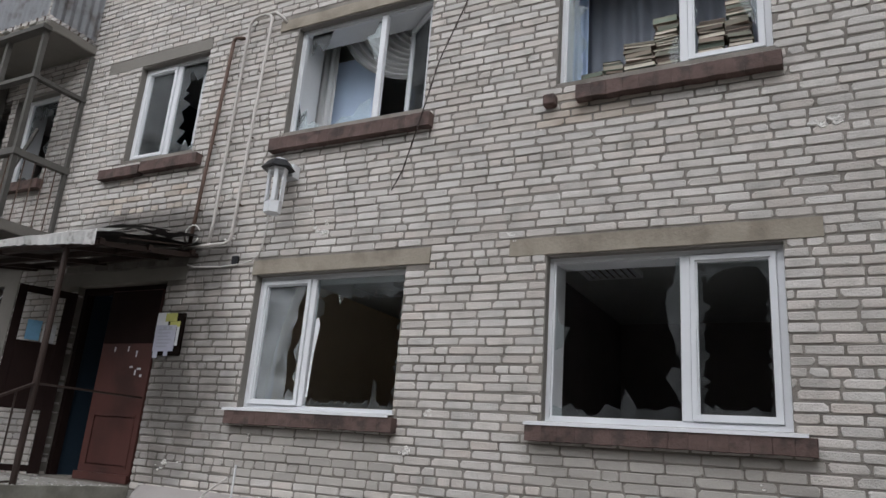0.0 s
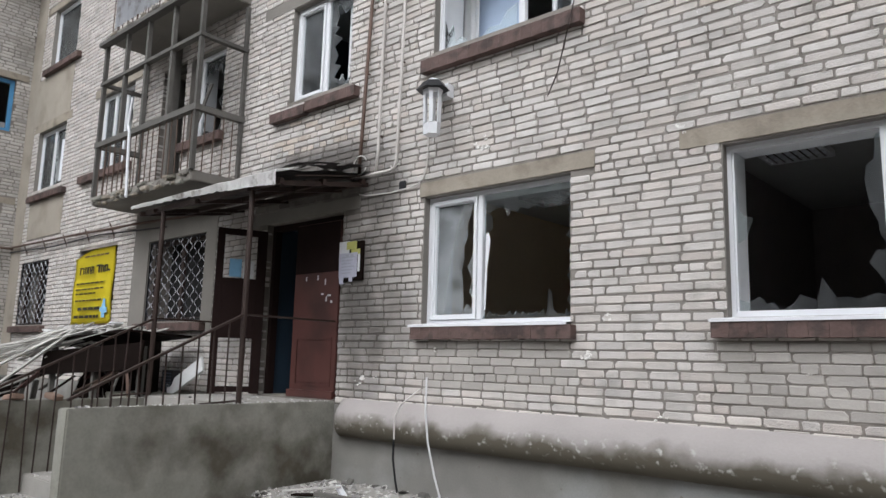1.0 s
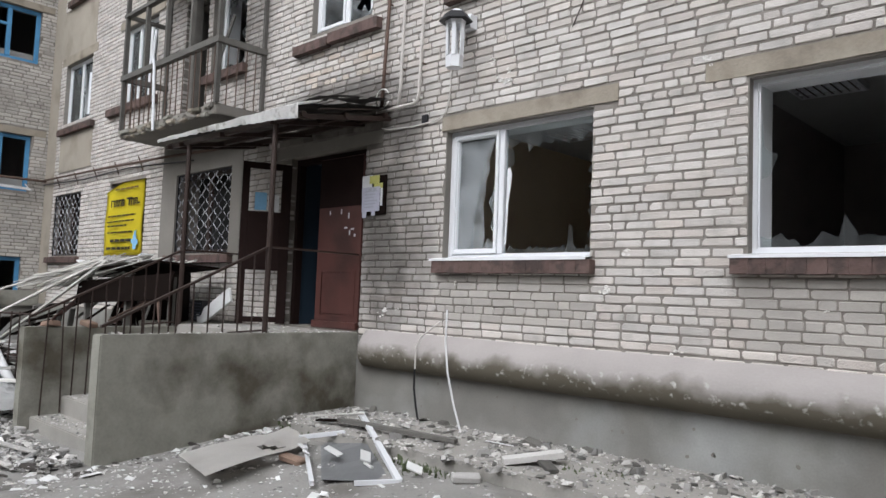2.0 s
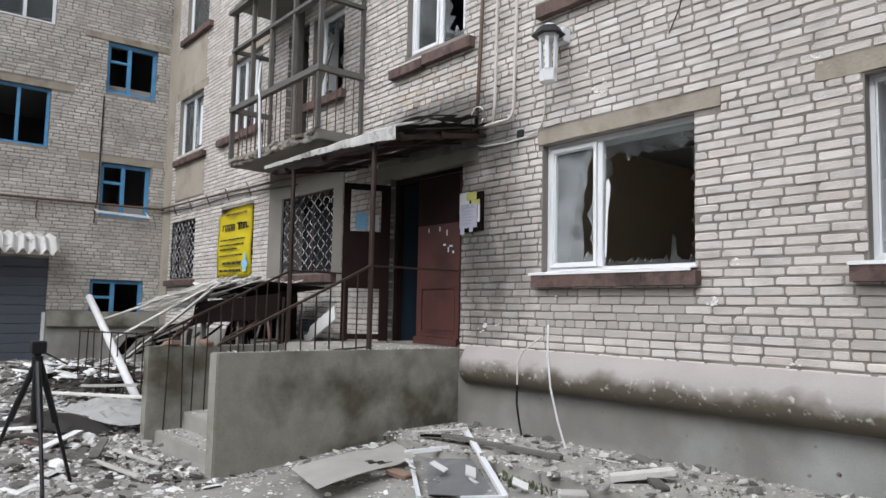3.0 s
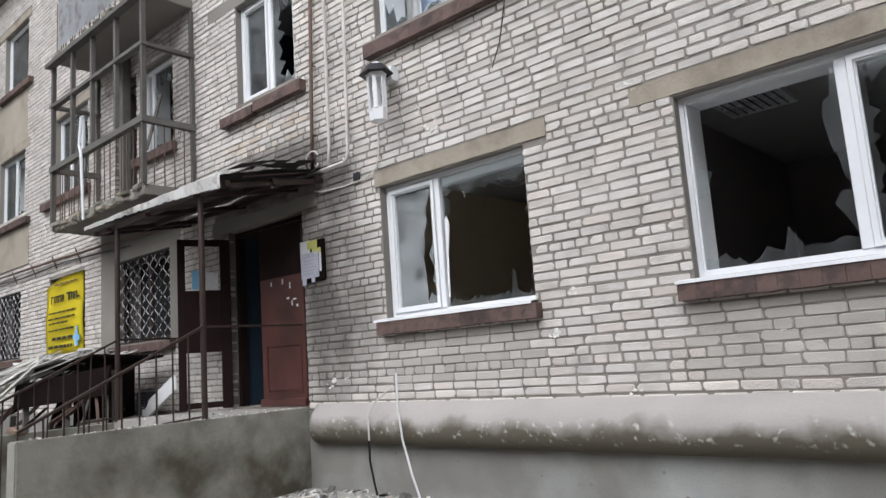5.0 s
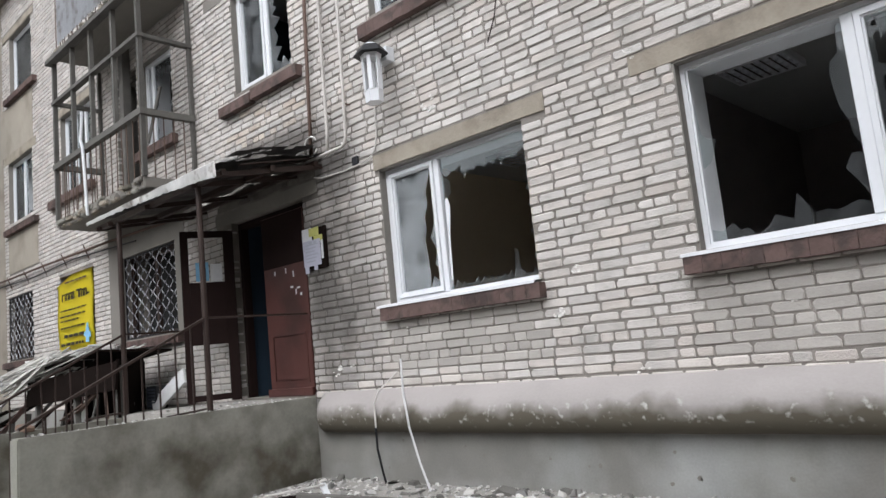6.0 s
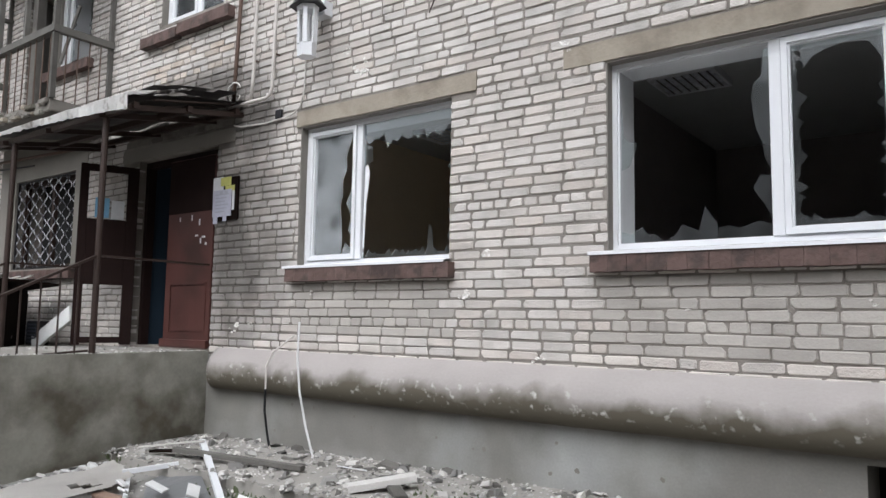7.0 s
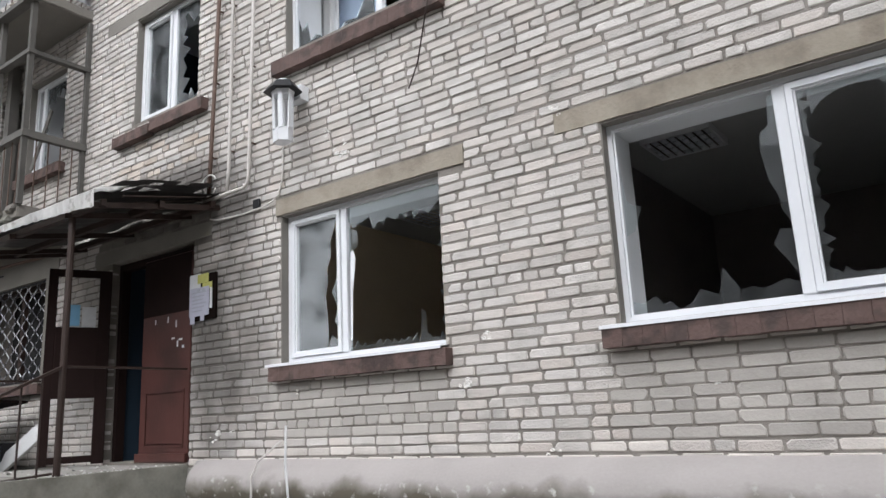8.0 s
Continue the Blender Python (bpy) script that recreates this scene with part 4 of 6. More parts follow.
# the closed leaf
bm = boxes((-0.14, 0.69, 0.02, 0.065, 0.02, 2.08))
leaf = part("door_leaf", soften(bm, 0.004), DOOR, door_frame, "closed red-brown wooden leaf")
bm = fresh()
ring(bm, -0.05, 0.62, 0.14, 0.70, 0.035, 0.012, 0.03)
part("lower_panel", bm, DOOR, leaf)
part("upper_panel", soften(boxes((-0.135, 0.685, 0.0145, 0.021, 1.47, 2.07)), 0.003), DOOR_DARK, leaf, "upper panel near-black with soot and painted shade")
part("kick_board", soften(boxes((-0.15, 0.70, -0.02, 0.02, 0.0, 0.085)), 0.004), DOOR, leaf)
for k, (x, z, w, h) in enumerate(((0.08, 1.38, 0.018, 0.05), (0.30, 1.38, 0.018, 0.06), (0.44, 1.32, 0.02, 0.07), (0.38, 1.2, 0.05, 0.02), (0.5, 1.18, 0.06, 0.02), (0.47, 1.12, 0.02, 0.06), (0.56, 1.1, 0.03, 0.03))):
    part("paper_scrap", boxes((x, x + w, 0.016, 0.0195, z, z + h)), PAPER, leaf, "torn paper scrap")
leaf.location.y = -0.085
# the leaf that stands open towards the steps: stiles and rails round two empty panels
holder = part("open_leaf", fresh(), DOOR, door_frame, "open red-brown leaf with its panels knocked out")
L = 0.62
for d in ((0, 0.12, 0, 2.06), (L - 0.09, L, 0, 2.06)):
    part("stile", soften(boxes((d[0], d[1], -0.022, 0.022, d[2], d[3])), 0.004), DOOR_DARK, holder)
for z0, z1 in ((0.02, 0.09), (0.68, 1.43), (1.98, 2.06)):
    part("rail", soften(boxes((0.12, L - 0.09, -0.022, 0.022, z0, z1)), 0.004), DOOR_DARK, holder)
part("paper_notice", boxes((0.30, 0.45, -0.03, -0.026, 1.45, 1.68)), SKYBLUE, holder, "pale blue printed notice")
part("paper_notice", boxes((0.14, 0.28, -0.034, -0.031, 1.44, 1.66)), PAPER, holder, "white printed notice")
holder.matrix_local = Matrix.Translation((-0.70, -0.12, 0)) @ Matrix.Rotation(radians(-113), 4, "Z")

# ---- notice board, lantern, pipes ----
nb = thing("notice_board", "small notice board with torn yellow and white papers", "notice board", (-6.70, -0.03, 2.48))
part("backing", soften(boxes((-0.19, 0.21, 0, 0.028, 0, 0.45)), 0.004), DARK_BOARD, nb)
part("paper", boxes((-0.19, -0.02, -0.006, -0.002, 0.30, 0.46), (-0.19, -0.10, -0.006, -0.002, 0.22, 0.30)), PAPER, nb)
part("paper", boxes((-0.06, 0.11, -0.010, -0.007, 0.36, 0.45), (0.02, 0.17, -0.010, -0.007, 0.30, 0.358)), YPAPER, nb, "torn yellow-green paper")
part("paper", boxes((-0.175, 0.13, -0.0145, -0.011, 0.04, 0.32), (-0.16, -0.09, -0.0145, -0.011, -0.03, 0.04), (0.0, 0.06, -0.0145, -0.011, -0.01, 0.04)), LILAC, nb, "pale lilac printed sheet with torn tabs")
part("paper", boxes((0.135, 0.17, -0.009, -0.005, 0.10, 0.30)), PAPER, nb)
for k in range(6):
    part("print_line", boxes((-0.13, 0.09 - 0.03 * (k % 3), -0.0175, -0.015, 0.265 - 0.036 * k, 0.277 - 0.036 * k)), GREYPRINT, nb)
for x in (-0.06, 0.02):
    part("print_block", boxes((x, x + 0.05, -0.0178, -0.0152, 0.275, 0.305)), GREYPRINT, nb)

lan = thing("wall_lantern", "white hexagonal wall lantern with a dark cap on a short arm", "lamp", (-5.30, -0.24, 3.87))


def hexa(bm, r0, r1, z0, z1, seg=6):
    rod(bm, (0, 0, z0), (0, 0, z1), r0, seg, r1)


bm = fresh()
hexa(bm, 0.105, 0.112, 0.0, 0.12)
part("base", bm, PVC, lan)
for k in range(6):
    a = math.pi / 3 * k
    bm = fresh()
    plank(bm, (0.102 * math.cos(a), 0.102 * math.sin(a), 0.115), (0.112 * math.cos(a), 0.112 * math.sin(a), 0.45), 0.048, 0.016, (math.cos(a), math.sin(a), 0))
    part("bar", bm, PVC, lan)
bm = fresh()
rod(bm, (0, 0, 0.09), (0, 0, 0.40), 0.03, 10)
part("bulb", bm, PAPER, lan, "white tube bulb")
bm = fresh()
hexa(bm, 0.118, 0.13, 0.43, 0.475)
part("collar", bm, PVC, lan)
bm = fresh()
hexa(bm, 0.215, 0.13, 0.475, 0.56)
part("cap", bm, BLACK, lan, "dark metal cap")
bm = fresh()
rod(bm, (0, 0.0, 0.50), (0.0, 0.31, 0.50), 0.018)
box(bm, -0.09, 0.09, 0.18, 0.314, 0.44, 0.58)
part("arm", bm, PVC, lan)
bm = fresh()
hexa(bm, 0.128, 0.04, 0.561, 0.60)
part("finial", bm, PVC, lan, "white top plate")

lan.scale = (0.86, 0.76, 1.0)
gas = thing("wall_pipes", "pale gas pipes running up the brick facade", "pipe", (-6.2, -0.06, 3.6))


def pipe(name, pts, r, m, label=""):
    bm = fresh()
    tube(bm, [Vector(p) - Vector((-6.2, -0.06, 3.6)) for p in pts], r, 10)
    part(name, bm, m, gas, label, True)


pipe("pipe", [(-6.585, -0.06, 3.66), (-6.56, -0.06, 4.2), (-6.46, -0.06, 6.20)], 0.021, RUST, "rusty brown pipe")
pipe("pipe", [(-6.62, -0.08, 3.64), (-6.22, -0.07, 3.66), (-6.05, -0.07, 3.66), (-5.99, -0.07, 3.69), (-5.97, -0.07, 3.76), (-5.90, -0.07, 6.36), (-5.93, -0.07, 6.42), (-6.0, -0.07, 6.45)], 0.018, PIPE)
pipe("pipe", [(-6.30, -0.06, 3.68), (-6.28, -0.06, 3.9), (-6.24, -0.06, 6.36), (-6.20, -0.06, 6.43), (-6.10, -0.06, 6.46), (-5.85, -0.07, 6.44), (-5.75, -0.05, 6.36), (-5.72, 0.02, 6.30)], 0.018, PIPE)
pipe("pipe", [(-6.47, -0.06, 6.18), (-6.43, -0.06, 6.24), (-6.36, 0.01, 6.26)], 0.021, RUST)
for z in (4.1, 4.9, 5.7):
    for x in (-6.56 + 0.047 * (z - 4.2), -5.96, -6.28):
        bm = fresh()
        rod(bm, Vector((x, -0.075, z)) - Vector((-6.2, -0.06, 3.6)), Vector((x, 0.01, z)) - Vector((-6.2, -0.06, 3.6)), 0.009, 6)
        part("clip", bm, RUST, gas)
loop = [(-6.54 + 0.11 * math.cos(a), -0.09, 3.79 + 0.11 * math.sin(a)) for a in [0.4 + k * 0.42 for k in range(14)]]
pipe("cable_coil", loop, 0.008, CABLE, "loop of pale cable")

cab = thing("wall_cable", "thin cable running from the lantern along the brick", "cable", (-5.5, -0.02, 3.5))
bm = fresh()
tube(bm, [Vector(p) - Vector((-5.5, -0.02, 3.5)) for p in ((-5.45, -0.02, 4.40), (-5.545, -0.02, 4.05), (-5.555, -0.02, 3.66), (-5.60, -0.025, 3.51), (-5.68, -0.025, 3.46), (-5.80, -0.025, 3.435), (-6.10, -0.025, 3.42), (-6.49, -0.025, 3.44), (-6.60, -0.025, 3.47))], 0.008, 7)
part("cable", bm, CABLE, cab)
# flat black block painted as the dark inside of a hole
bm = boxes((-0.46, -0.37, -0.012, 0.02, -0.06, 0.03))
part("junction_box", soften(bm, 0.008), BLACK, cab, "flat black patch for the shade in a junction hole")
w = thing("hanging_wire", "thin dark wire hanging loose down the facade", "wire", (-3.8, -0.03, 4.06))
bm = fresh()
tube(bm, [Vector(p) - Vector((-3.8, -0.03, 4.06)) for p in ((-3.2, -0.02, 7.0), (-3.37, -0.03, 6.0), (-3.58, -0.13, 5.3), (-3.765, -0.12, 4.62), (-3.93, -0.04, 4.25), (-4.05, -0.02, 4.06))], 0.006, 6)
part("wire", bm, STEEL, w)

for nm, pts, r, m, lab in (("ground_rod", ((-5.27, -0.24, 1.45), (-5.25, -0.265, 1.15), (-5.20, -0.275, 0.85), (-5.10, -0.28, 0.55), (-4.99, -0.28, 0.29)), 0.010, WHITE_STEEL, "pale thin rod standing against the wall foot"),
                           ("cable_stub", ((-5.48, -0.10, 1.33), (-5.63, -0.22, 1.17), (-5.67, -0.255, 1.05), (-5.665, -0.26, 0.85), (-5.68, -0.25, 0.65), (-5.67, -0.22, 0.45), (-5.64, -0.2, 0.29)), 0.009, PIPE, "bent cable coming out of the ground beside the wall")):
    o = thing(nm, lab, "rod" if nm == "ground_rod" else "cable", pts[-1])
    bm = fresh()
    tube(bm, [Vector(p) - Vector(pts[-1]) for p in pts], r, 7)
    part("rod" if nm == "ground_rod" else "cable", bm, m, o)
    if nm == "cable_stub":
        bm = fresh()
        tube(bm, [Vector(p) - Vector(pts[-1]) for p in ((-5.667, -0.26, 0.84), (-5.68, -0.25, 0.65), (-5.67, -0.22, 0.45), (-5.65, -0.205, 0.33))], 0.0115, 7)
        part("sleeve", bm, BLACK, o, "dark taped sleeve")

# ---- grilles and banner ----
def grille(op, label):
    x0, x1, z0, z1 = op
    t = thing("window_grille", label, "window grille", ((x0 + x1) / 2, 0.03, z0), group="window grilles")
    w, h = (x1 - x0) / 2, z1 - z0
    bm = fresh()
    ring(bm, -w + 0.01, w - 0.01, 0.01, h - 0.01, 0.022, -0.01, 0.012)
    part("frame", bm, BLACK, t)
    n = 13
    for i in range(n):
        x = -w + 0.08 + (2 * w - 0.16) * i / (n - 1)
        bm = fresh()
        pts = []
        for j in range(41):
            f = j / 40
            pts.append((x + 0.047 * math.sin(f * 13 * math.pi + (math.pi if i % 2 else 0)), 0, 0.03 + (h - 0.06) * f))
        tube(bm, pts, 0.0065, 5)
        part("bar", bm, GRILLE, t, "wavy pale bar")
    return t


grille(G2, "wavy white steel grille in a dark window by the porch")
grille(G1, "wavy white steel grille in a dark window near the corner")
for op, s in ((G1, 3), (G2, 4)):
    window(op, [(op[0] + op[1]) / 2], "dark framed window behind a grille", 100 + s, y=0.12, material=STEEL, reveal=False)

# sheets added behind the bars, their black standing for the rooms' shade
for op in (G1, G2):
    solo("window_backing", boxes((op[0] - 0.02, op[1] + 0.02, 0.40, 0.43, op[2] - 0.02, op[3] + 0.02)), VOID, "near-black sheet for the unlit room behind a barred window", "blind", "structure")

ban = thing("banner", "yellow printed banner hung over a window opening", "banner", (-13.5, -0.03, 2.1))
bm = fresh()
nx, nz = 16, 14
gv = []
for i in range(nx + 1):
    row = []
    for j in range(nz + 1):
        fx, fz = i / nx, j / nz
        sag = 0.0 if fz < 0.85 else -0.22 * max(0.0, 0.45 - fx) ** 1.5 * (fz - 0.85) / 0.15 * 2
        row.append(bm.verts.new((-0.80 + 1.58 * fx, 0.012 * math.sin(fx * 7) + 0.010 * math.sin(fz * 9 + 1), 0.0 + 1.31 * fz + sag)))
    gv.append(row)
for i in range(nx):
    for j in range(nz):
        bm.faces.new((gv[i][j], gv[i + 1][j], gv[i + 1][j + 1], gv[i][j + 1]))
bmesh.ops.solidify(bm, geom=bm.faces[:], thickness=0.002)
part("sheet", bm, YELLOW, ban, smooth=True)

for k, (x0, x1, z, h) in enumerate(((-0.50, -0.34, 0.88, 0.13), (-0.30, -0.20, 0.88, 0.13), (-0.17, -0.06, 0.88, 0.13), (-0.03, 0.06, 0.88, 0.13), (0.16, 0.38, 0.99, 0.03), (0.25, 0.30, 0.88, 0.12), (0.36, 0.47, 0.88, 0.13), (0.50, 0.60, 0.88, 0.13), (0.62, 0.70, 0.89, 0.03))):
    part("print_bar", boxes((x0, x1, -0.034, -0.026, z, z + h)) if h < 0.1 else boxes((x0, x0 + 0.028, -0.034, -0.026, z, z + h), (x1 - 0.028, x1, -0.034, -0.026, z, z + h * 0.95), (x0, x1, -0.034, -0.026, z + h * 0.78, z + h * 0.95)), INK, ban)
for k, (x0, x1, z) in enumerate(((-0.35, 0.6, 1.18), (-0.6, 0.55, 0.70), (-0.62, 0.5, 0.60), (-0.6, 0.2, 0.52), (-0.6, 0.45, 0.40), (-0.45, 0.42, 0.24), (-0.6, 0.4, 0.10))):
    x = x0
    rng = random.Random(k)
    while x < x1:
        w = rng.uniform(0.08, 0.22)
        part("print_bar", boxes((x, min(x + w, x1), -0.033, -0.027, z, z + (0.05 if k > 4 else 0.026))), INK if k else RUST, ban)
        x += w + 0.04
bm = fresh()
for x0, x1, z0, z1 in ((0.52, 0.64, 0.10, 0.34), (0.55, 0.62, 0.342, 0.42), (0.45, 0.518, 0.20, 0.28), (0.642, 0.71, 0.18, 0.27)):
    box(bm, x0, x1, -0.034, -0.026, z0, z1)
part("print_shape", bm, SKYBLUE, ban, "pale blue printed shape")
# added sheet paints the dark of the window opening above the banner
solo("banner_backing", boxes((-14.25, -12.74, 0.25, 0.29, 2.11, 3.44)), VOID, "near-black sheet for the unlit opening behind the banner", "board", "structure")


# ---- balconies ----
BX0, BX1, BY = -12.15, -9.15, -0.72


def balcony(zs, label, glazed):
    t = thing("balcony", label, "balcony", ((BX0 + BX1) / 2, BY / 2, zs))
    O = Matrix.Translation((-(BX0 + BX1) / 2, -BY / 2, -zs))

    def bp(name, bm, m, lab=""):
        bm.transform(O)
        return part(name, bm, m, t, lab)

    bm = worn_block(BX0, BX1, BY, 0.0, zs, zs + 0.14, cuts=9, amp=0.02)
    bp("slab", bm, DARK_PLASTER, "crumbling concrete slab")
    for k in range(64):
        a = random.Random(k * 7 + int(zs))
        x = a.uniform(BX0, BX1 - 0.1)
        s = a.uniform(0.05, 0.22)
        z = zs + a.uniform(-0.03, 0.10)
        bp("flake", worn_block(x, x + s, BY - a.uniform(0.02, 0.06), BY + 0.02, z, z + a.uniform(0.025, 0.07), cuts=1, amp=0.016), (CONCRETE, DARK_PLASTER, PORCH)[k % 3])
    rail = zs + 0.99
    top = zs + 2.68
    posts = [BX0, BX0 + 0.75, BX0 + 1.45, BX1 - 0.78, BX1]
    if glazed:
        for i, x in enumerate(posts):
            bp("post", boxes((x - 0.028, x + 0.028, BY - 0.03, BY + 0.03, zs + (0.14 if i in (0, 4) else 0.95), top)), OLD_WOOD)
        for z, h in ((rail, 0.042), (zs + 2.02, 0.026)):
            bp("rail", boxes((BX0 - 0.05, BX1 + 0.05, BY - 0.045, BY + 0.045, z - h, z + h)), OLD_WOOD)
            for x in (BX0, BX1):
                bp("rail", boxes((x - 0.04, x + 0.04, BY + 0.045, 0.0, z - h, z + h)), OLD_WOOD)
        for x in (BX0, BX1):
            bp("post", boxes((x - 0.025, x + 0.025, -0.06, -0.01, zs + 0.14, top)), OLD_WOOD)
        bp("post", boxes((BX0 + 1.0, BX0 + 1.14, -0.14, -0.02, zs + 0.14, top)), OLD_WOOD)
    for i in range(17):
        x = BX0 + 0.12 + (BX1 - BX0 - 0.24) * i / 16
        bm = fresh()
        rod(bm, (x, BY, zs + 0.13), (x + 0.02 * math.sin(i * 1.7), BY, rail), 0.008, 6)
        bp("baluster", bm, RUST)
    for x in (BX0, BX1):
        for i in range(4):
            y = BY + 0.14 + 0.14 * i
            bm = fresh()
            rod(bm, (x, y, zs + 0.13), (x, y, rail), 0.008, 6)
            bp("baluster", bm, RUST)
    return t, bp


t, bp = balcony(3.89, "concrete balcony with a bare weathered wooden frame and thin bars", True)
bm = fresh()
tube(bm, [(-10.94, BY - 0.06, 5.40), (-10.99, BY - 0.07, 4.98), (-10.93, BY - 0.07, 4.86), (-10.86, BY - 0.06, 3.86)], 0.022, 8)
bp("white_strip", bm, PVC, "bent white plastic strip hooked over the rail")
t, bp = balcony(6.62, "upper balcony with pale corrugated sheet round its railing", False)
bm = fresh()
prev = None
n = 120
for i in range(n + 1):
    x = BX0 + 0.25 + (BX1 - BX0 - 0.25) * i / n
    y = BY - 0.03 + 0.014 * math.sin(i * 1.25)
    cur = (bm.verts.new((x, y, 6.80)), bm.verts.new((x, y, 7.65)))
    if prev:
        bm.faces.new((prev[0], cur[0], cur[1], prev[1]))
    prev = cur
for i in range(31):
    y = BY - 0.03 + 0.7 * i / 30
    x = BX1 + 0.02 + 0.014 * math.sin(i * 1.25)
    cur = (bm.verts.new((x, y, 6.80)), bm.verts.new((x, y, 7.65)))
    if i:
        bm.faces.new((prev[0], cur[0], cur[1], prev[1]))
    prev = cur
bmesh.ops.solidify(bm, geom=bm.faces[:], thickness=0.003)
bp("corrugated_sheet", bm, PALE_SHEET, "pale corrugated sheet")
bp("rail", boxes((BX0 - 0.12, BX1 + 0.08, BY - 0.10, BY + 0.02, 6.56, 6.62)), OLD_WOOD, "weathered edge board")
bd = thing("door_2", "dark wooden balcony door standing wide open", "door", (-11.23, 0.1, 3.97), kind="structure")
balcony_leaf = part("door_leaf", soften(boxes((0.0, 0.66, 0.0, 0.05, 0.02, 2.2)), 0.005), OLD_WOOD, bd)
balcony_leaf.matrix_local = Matrix.Translation((-0.34, 0.06, 0)) @ Matrix.Rotation(radians(98), 4, "Z")
bm = fresh()
plank(bm, (0.75, -0.13, 0.95), (1.25, -0.15, 1.65), 0.07, 0.02, (0, 1, 0))
part("fallen_batten", bm, OLD_WOOD, bd)
ring_bm = fresh()
ring(ring_bm, -0.37, 0.37, 0.0, 2.22, 0.05, -0.02, 0.05)
part("door_frame", ring_bm, OLD_WOOD, bd)

# ---- pipes along the second storey, wing fittings ----
lp = thing("long_pipe", "dark pipe and cables running along the wall to the corner", "pipe", (-15, -0.07, 3.73))
for pts, r, m in ((((-17.80, -0.07, 3.79), (-15.2, -0.07, 3.76), (-12.0, -0.07, 3.70), (-9.7, -0.07, 3.62)), 0.022, RUST), (((-17.8, -0.04, 3.70), (-15.5, -0.05, 3.63), (-13.4, -0.05, 3.66), (-11.0, -0.05, 3.55)), 0.012, BLACK)):
    bm = fresh()
    tube(bm, [Vector(p) - Vector((-15, -0.07, 3.73)) for p in pts], r, 8)
    part("pipe", bm, m, lp)
for x in (-16.9, -15.9, -14.9, -13.9, -12.9):
    bm = fresh()
    rod(bm, (x + 15, -0.02, 0.08), (x + 15, 0.08, -0.16), 0.012, 6)
    part("bracket", bm, RUST, lp)
wp = thing("wing_pipe", "pipe running along the side wing", "pipe", (XL + 0.08, -3, 3.72))
bm = fresh()
rod(bm, (0, 3.0, 0.06), (0, -6.0, 0.0), 0.028, 8)
part("pipe", bm, RUST, wp)
for y in (-2.6, -1.35, 0.35, 1.5):
    bm = fresh()
    rod(bm, (0, y, 0.0), (-0.06, y, -0.38), 0.014, 6)
    part("bracket", bm, RUST, wp)
dp = thing("wall_conduit", "thin dark conduit dropping between two stairwell windows", "pipe", (XL + 0.02, -1.46, 3.78))
bm = fresh()
rod(bm, (0, 0, 0), (0.0, 0.02, 2.45), 0.016, 6)
part("conduit", bm, BLACK, dp)
rk = thing("clothes_rack", "small pale metal rack under a stairwell window", "rack", (XL + 0.1, -0.9, 3.58))
for k in range(3):
    bm = fresh()
    rod(bm, (0.06 + 0.09 * k, -0.62, 0.03 - 0.03 * k), (0.06 + 0.09 * k, 0.55, 0.0 - 0.03 * k), 0.012, 6)
    part("bar", bm, WHITE_STEEL, rk)
for y in (-0.6, 0.5):
    bm = fresh()
    rod(bm, (-0.1, y, 0.1), (0.27, y, -0.06), 0.012, 6)
    part("bracket", bm, WHITE_STEEL, rk)
solo("trim_wing_band", worn_block(XL - 0.2, XL + 0.16, -2.34, 0.0, 1.05, 1.38, cuts=5, amp=0.01), PORCH, "rounded grey render band along the wing", "plinth", "structure")
sh = thing("roller_shutter", "dark grey steel gate under a small awning", "gate", (XL - 0.05, -3.47, 0.30))
for k in range(11):
    part("slat", soften(boxes((-0.02, 0.02, -1.13, 1.13, 0.2 * k, 0.2 * k + 0.192)), 0.006), GREY_METAL, sh)
part("jamb", boxes((-0.05, 0.09, 1.06, 1.12, 0, 1.05)), WHITE_STEEL, sh, "pale steel jamb")
aw = thing("awning", "small corrugated awning over the gate", "awning", (XL, -3.5, 2.6))
bm = fresh()
prev = None
for i in range(81):
    y = -1.2 + 2.42 * i / 80
    w = 0.025 * math.sin(i * 1.0)
    cur = (bm.verts.new((0.02, y, 0.42 + w)), bm.verts.new((0.62 + w, y, 0.30 + w)), bm.verts.new((0.80 + w, y, -0.02 + 0.06 * math.sin(i * 0.9))))
    if prev:
        bm.faces.new((prev[0], cur[0], cur[1], prev[1]))
        bm.faces.new((prev[1], cur[1], cur[2], prev[2]))
    prev = cur
bmesh.ops.solidify(bm, geom=bm.faces[:], thickness=0.004)
part("sheet", bm, TIN, aw)
for y in (-1.1, 0.0, 1.1):
    bm = fresh()
    rod(bm, (0.0, y, 0.1), (0.6, y, 0.27), 0.02, 6)
    part("bracket", bm, STEEL, aw)


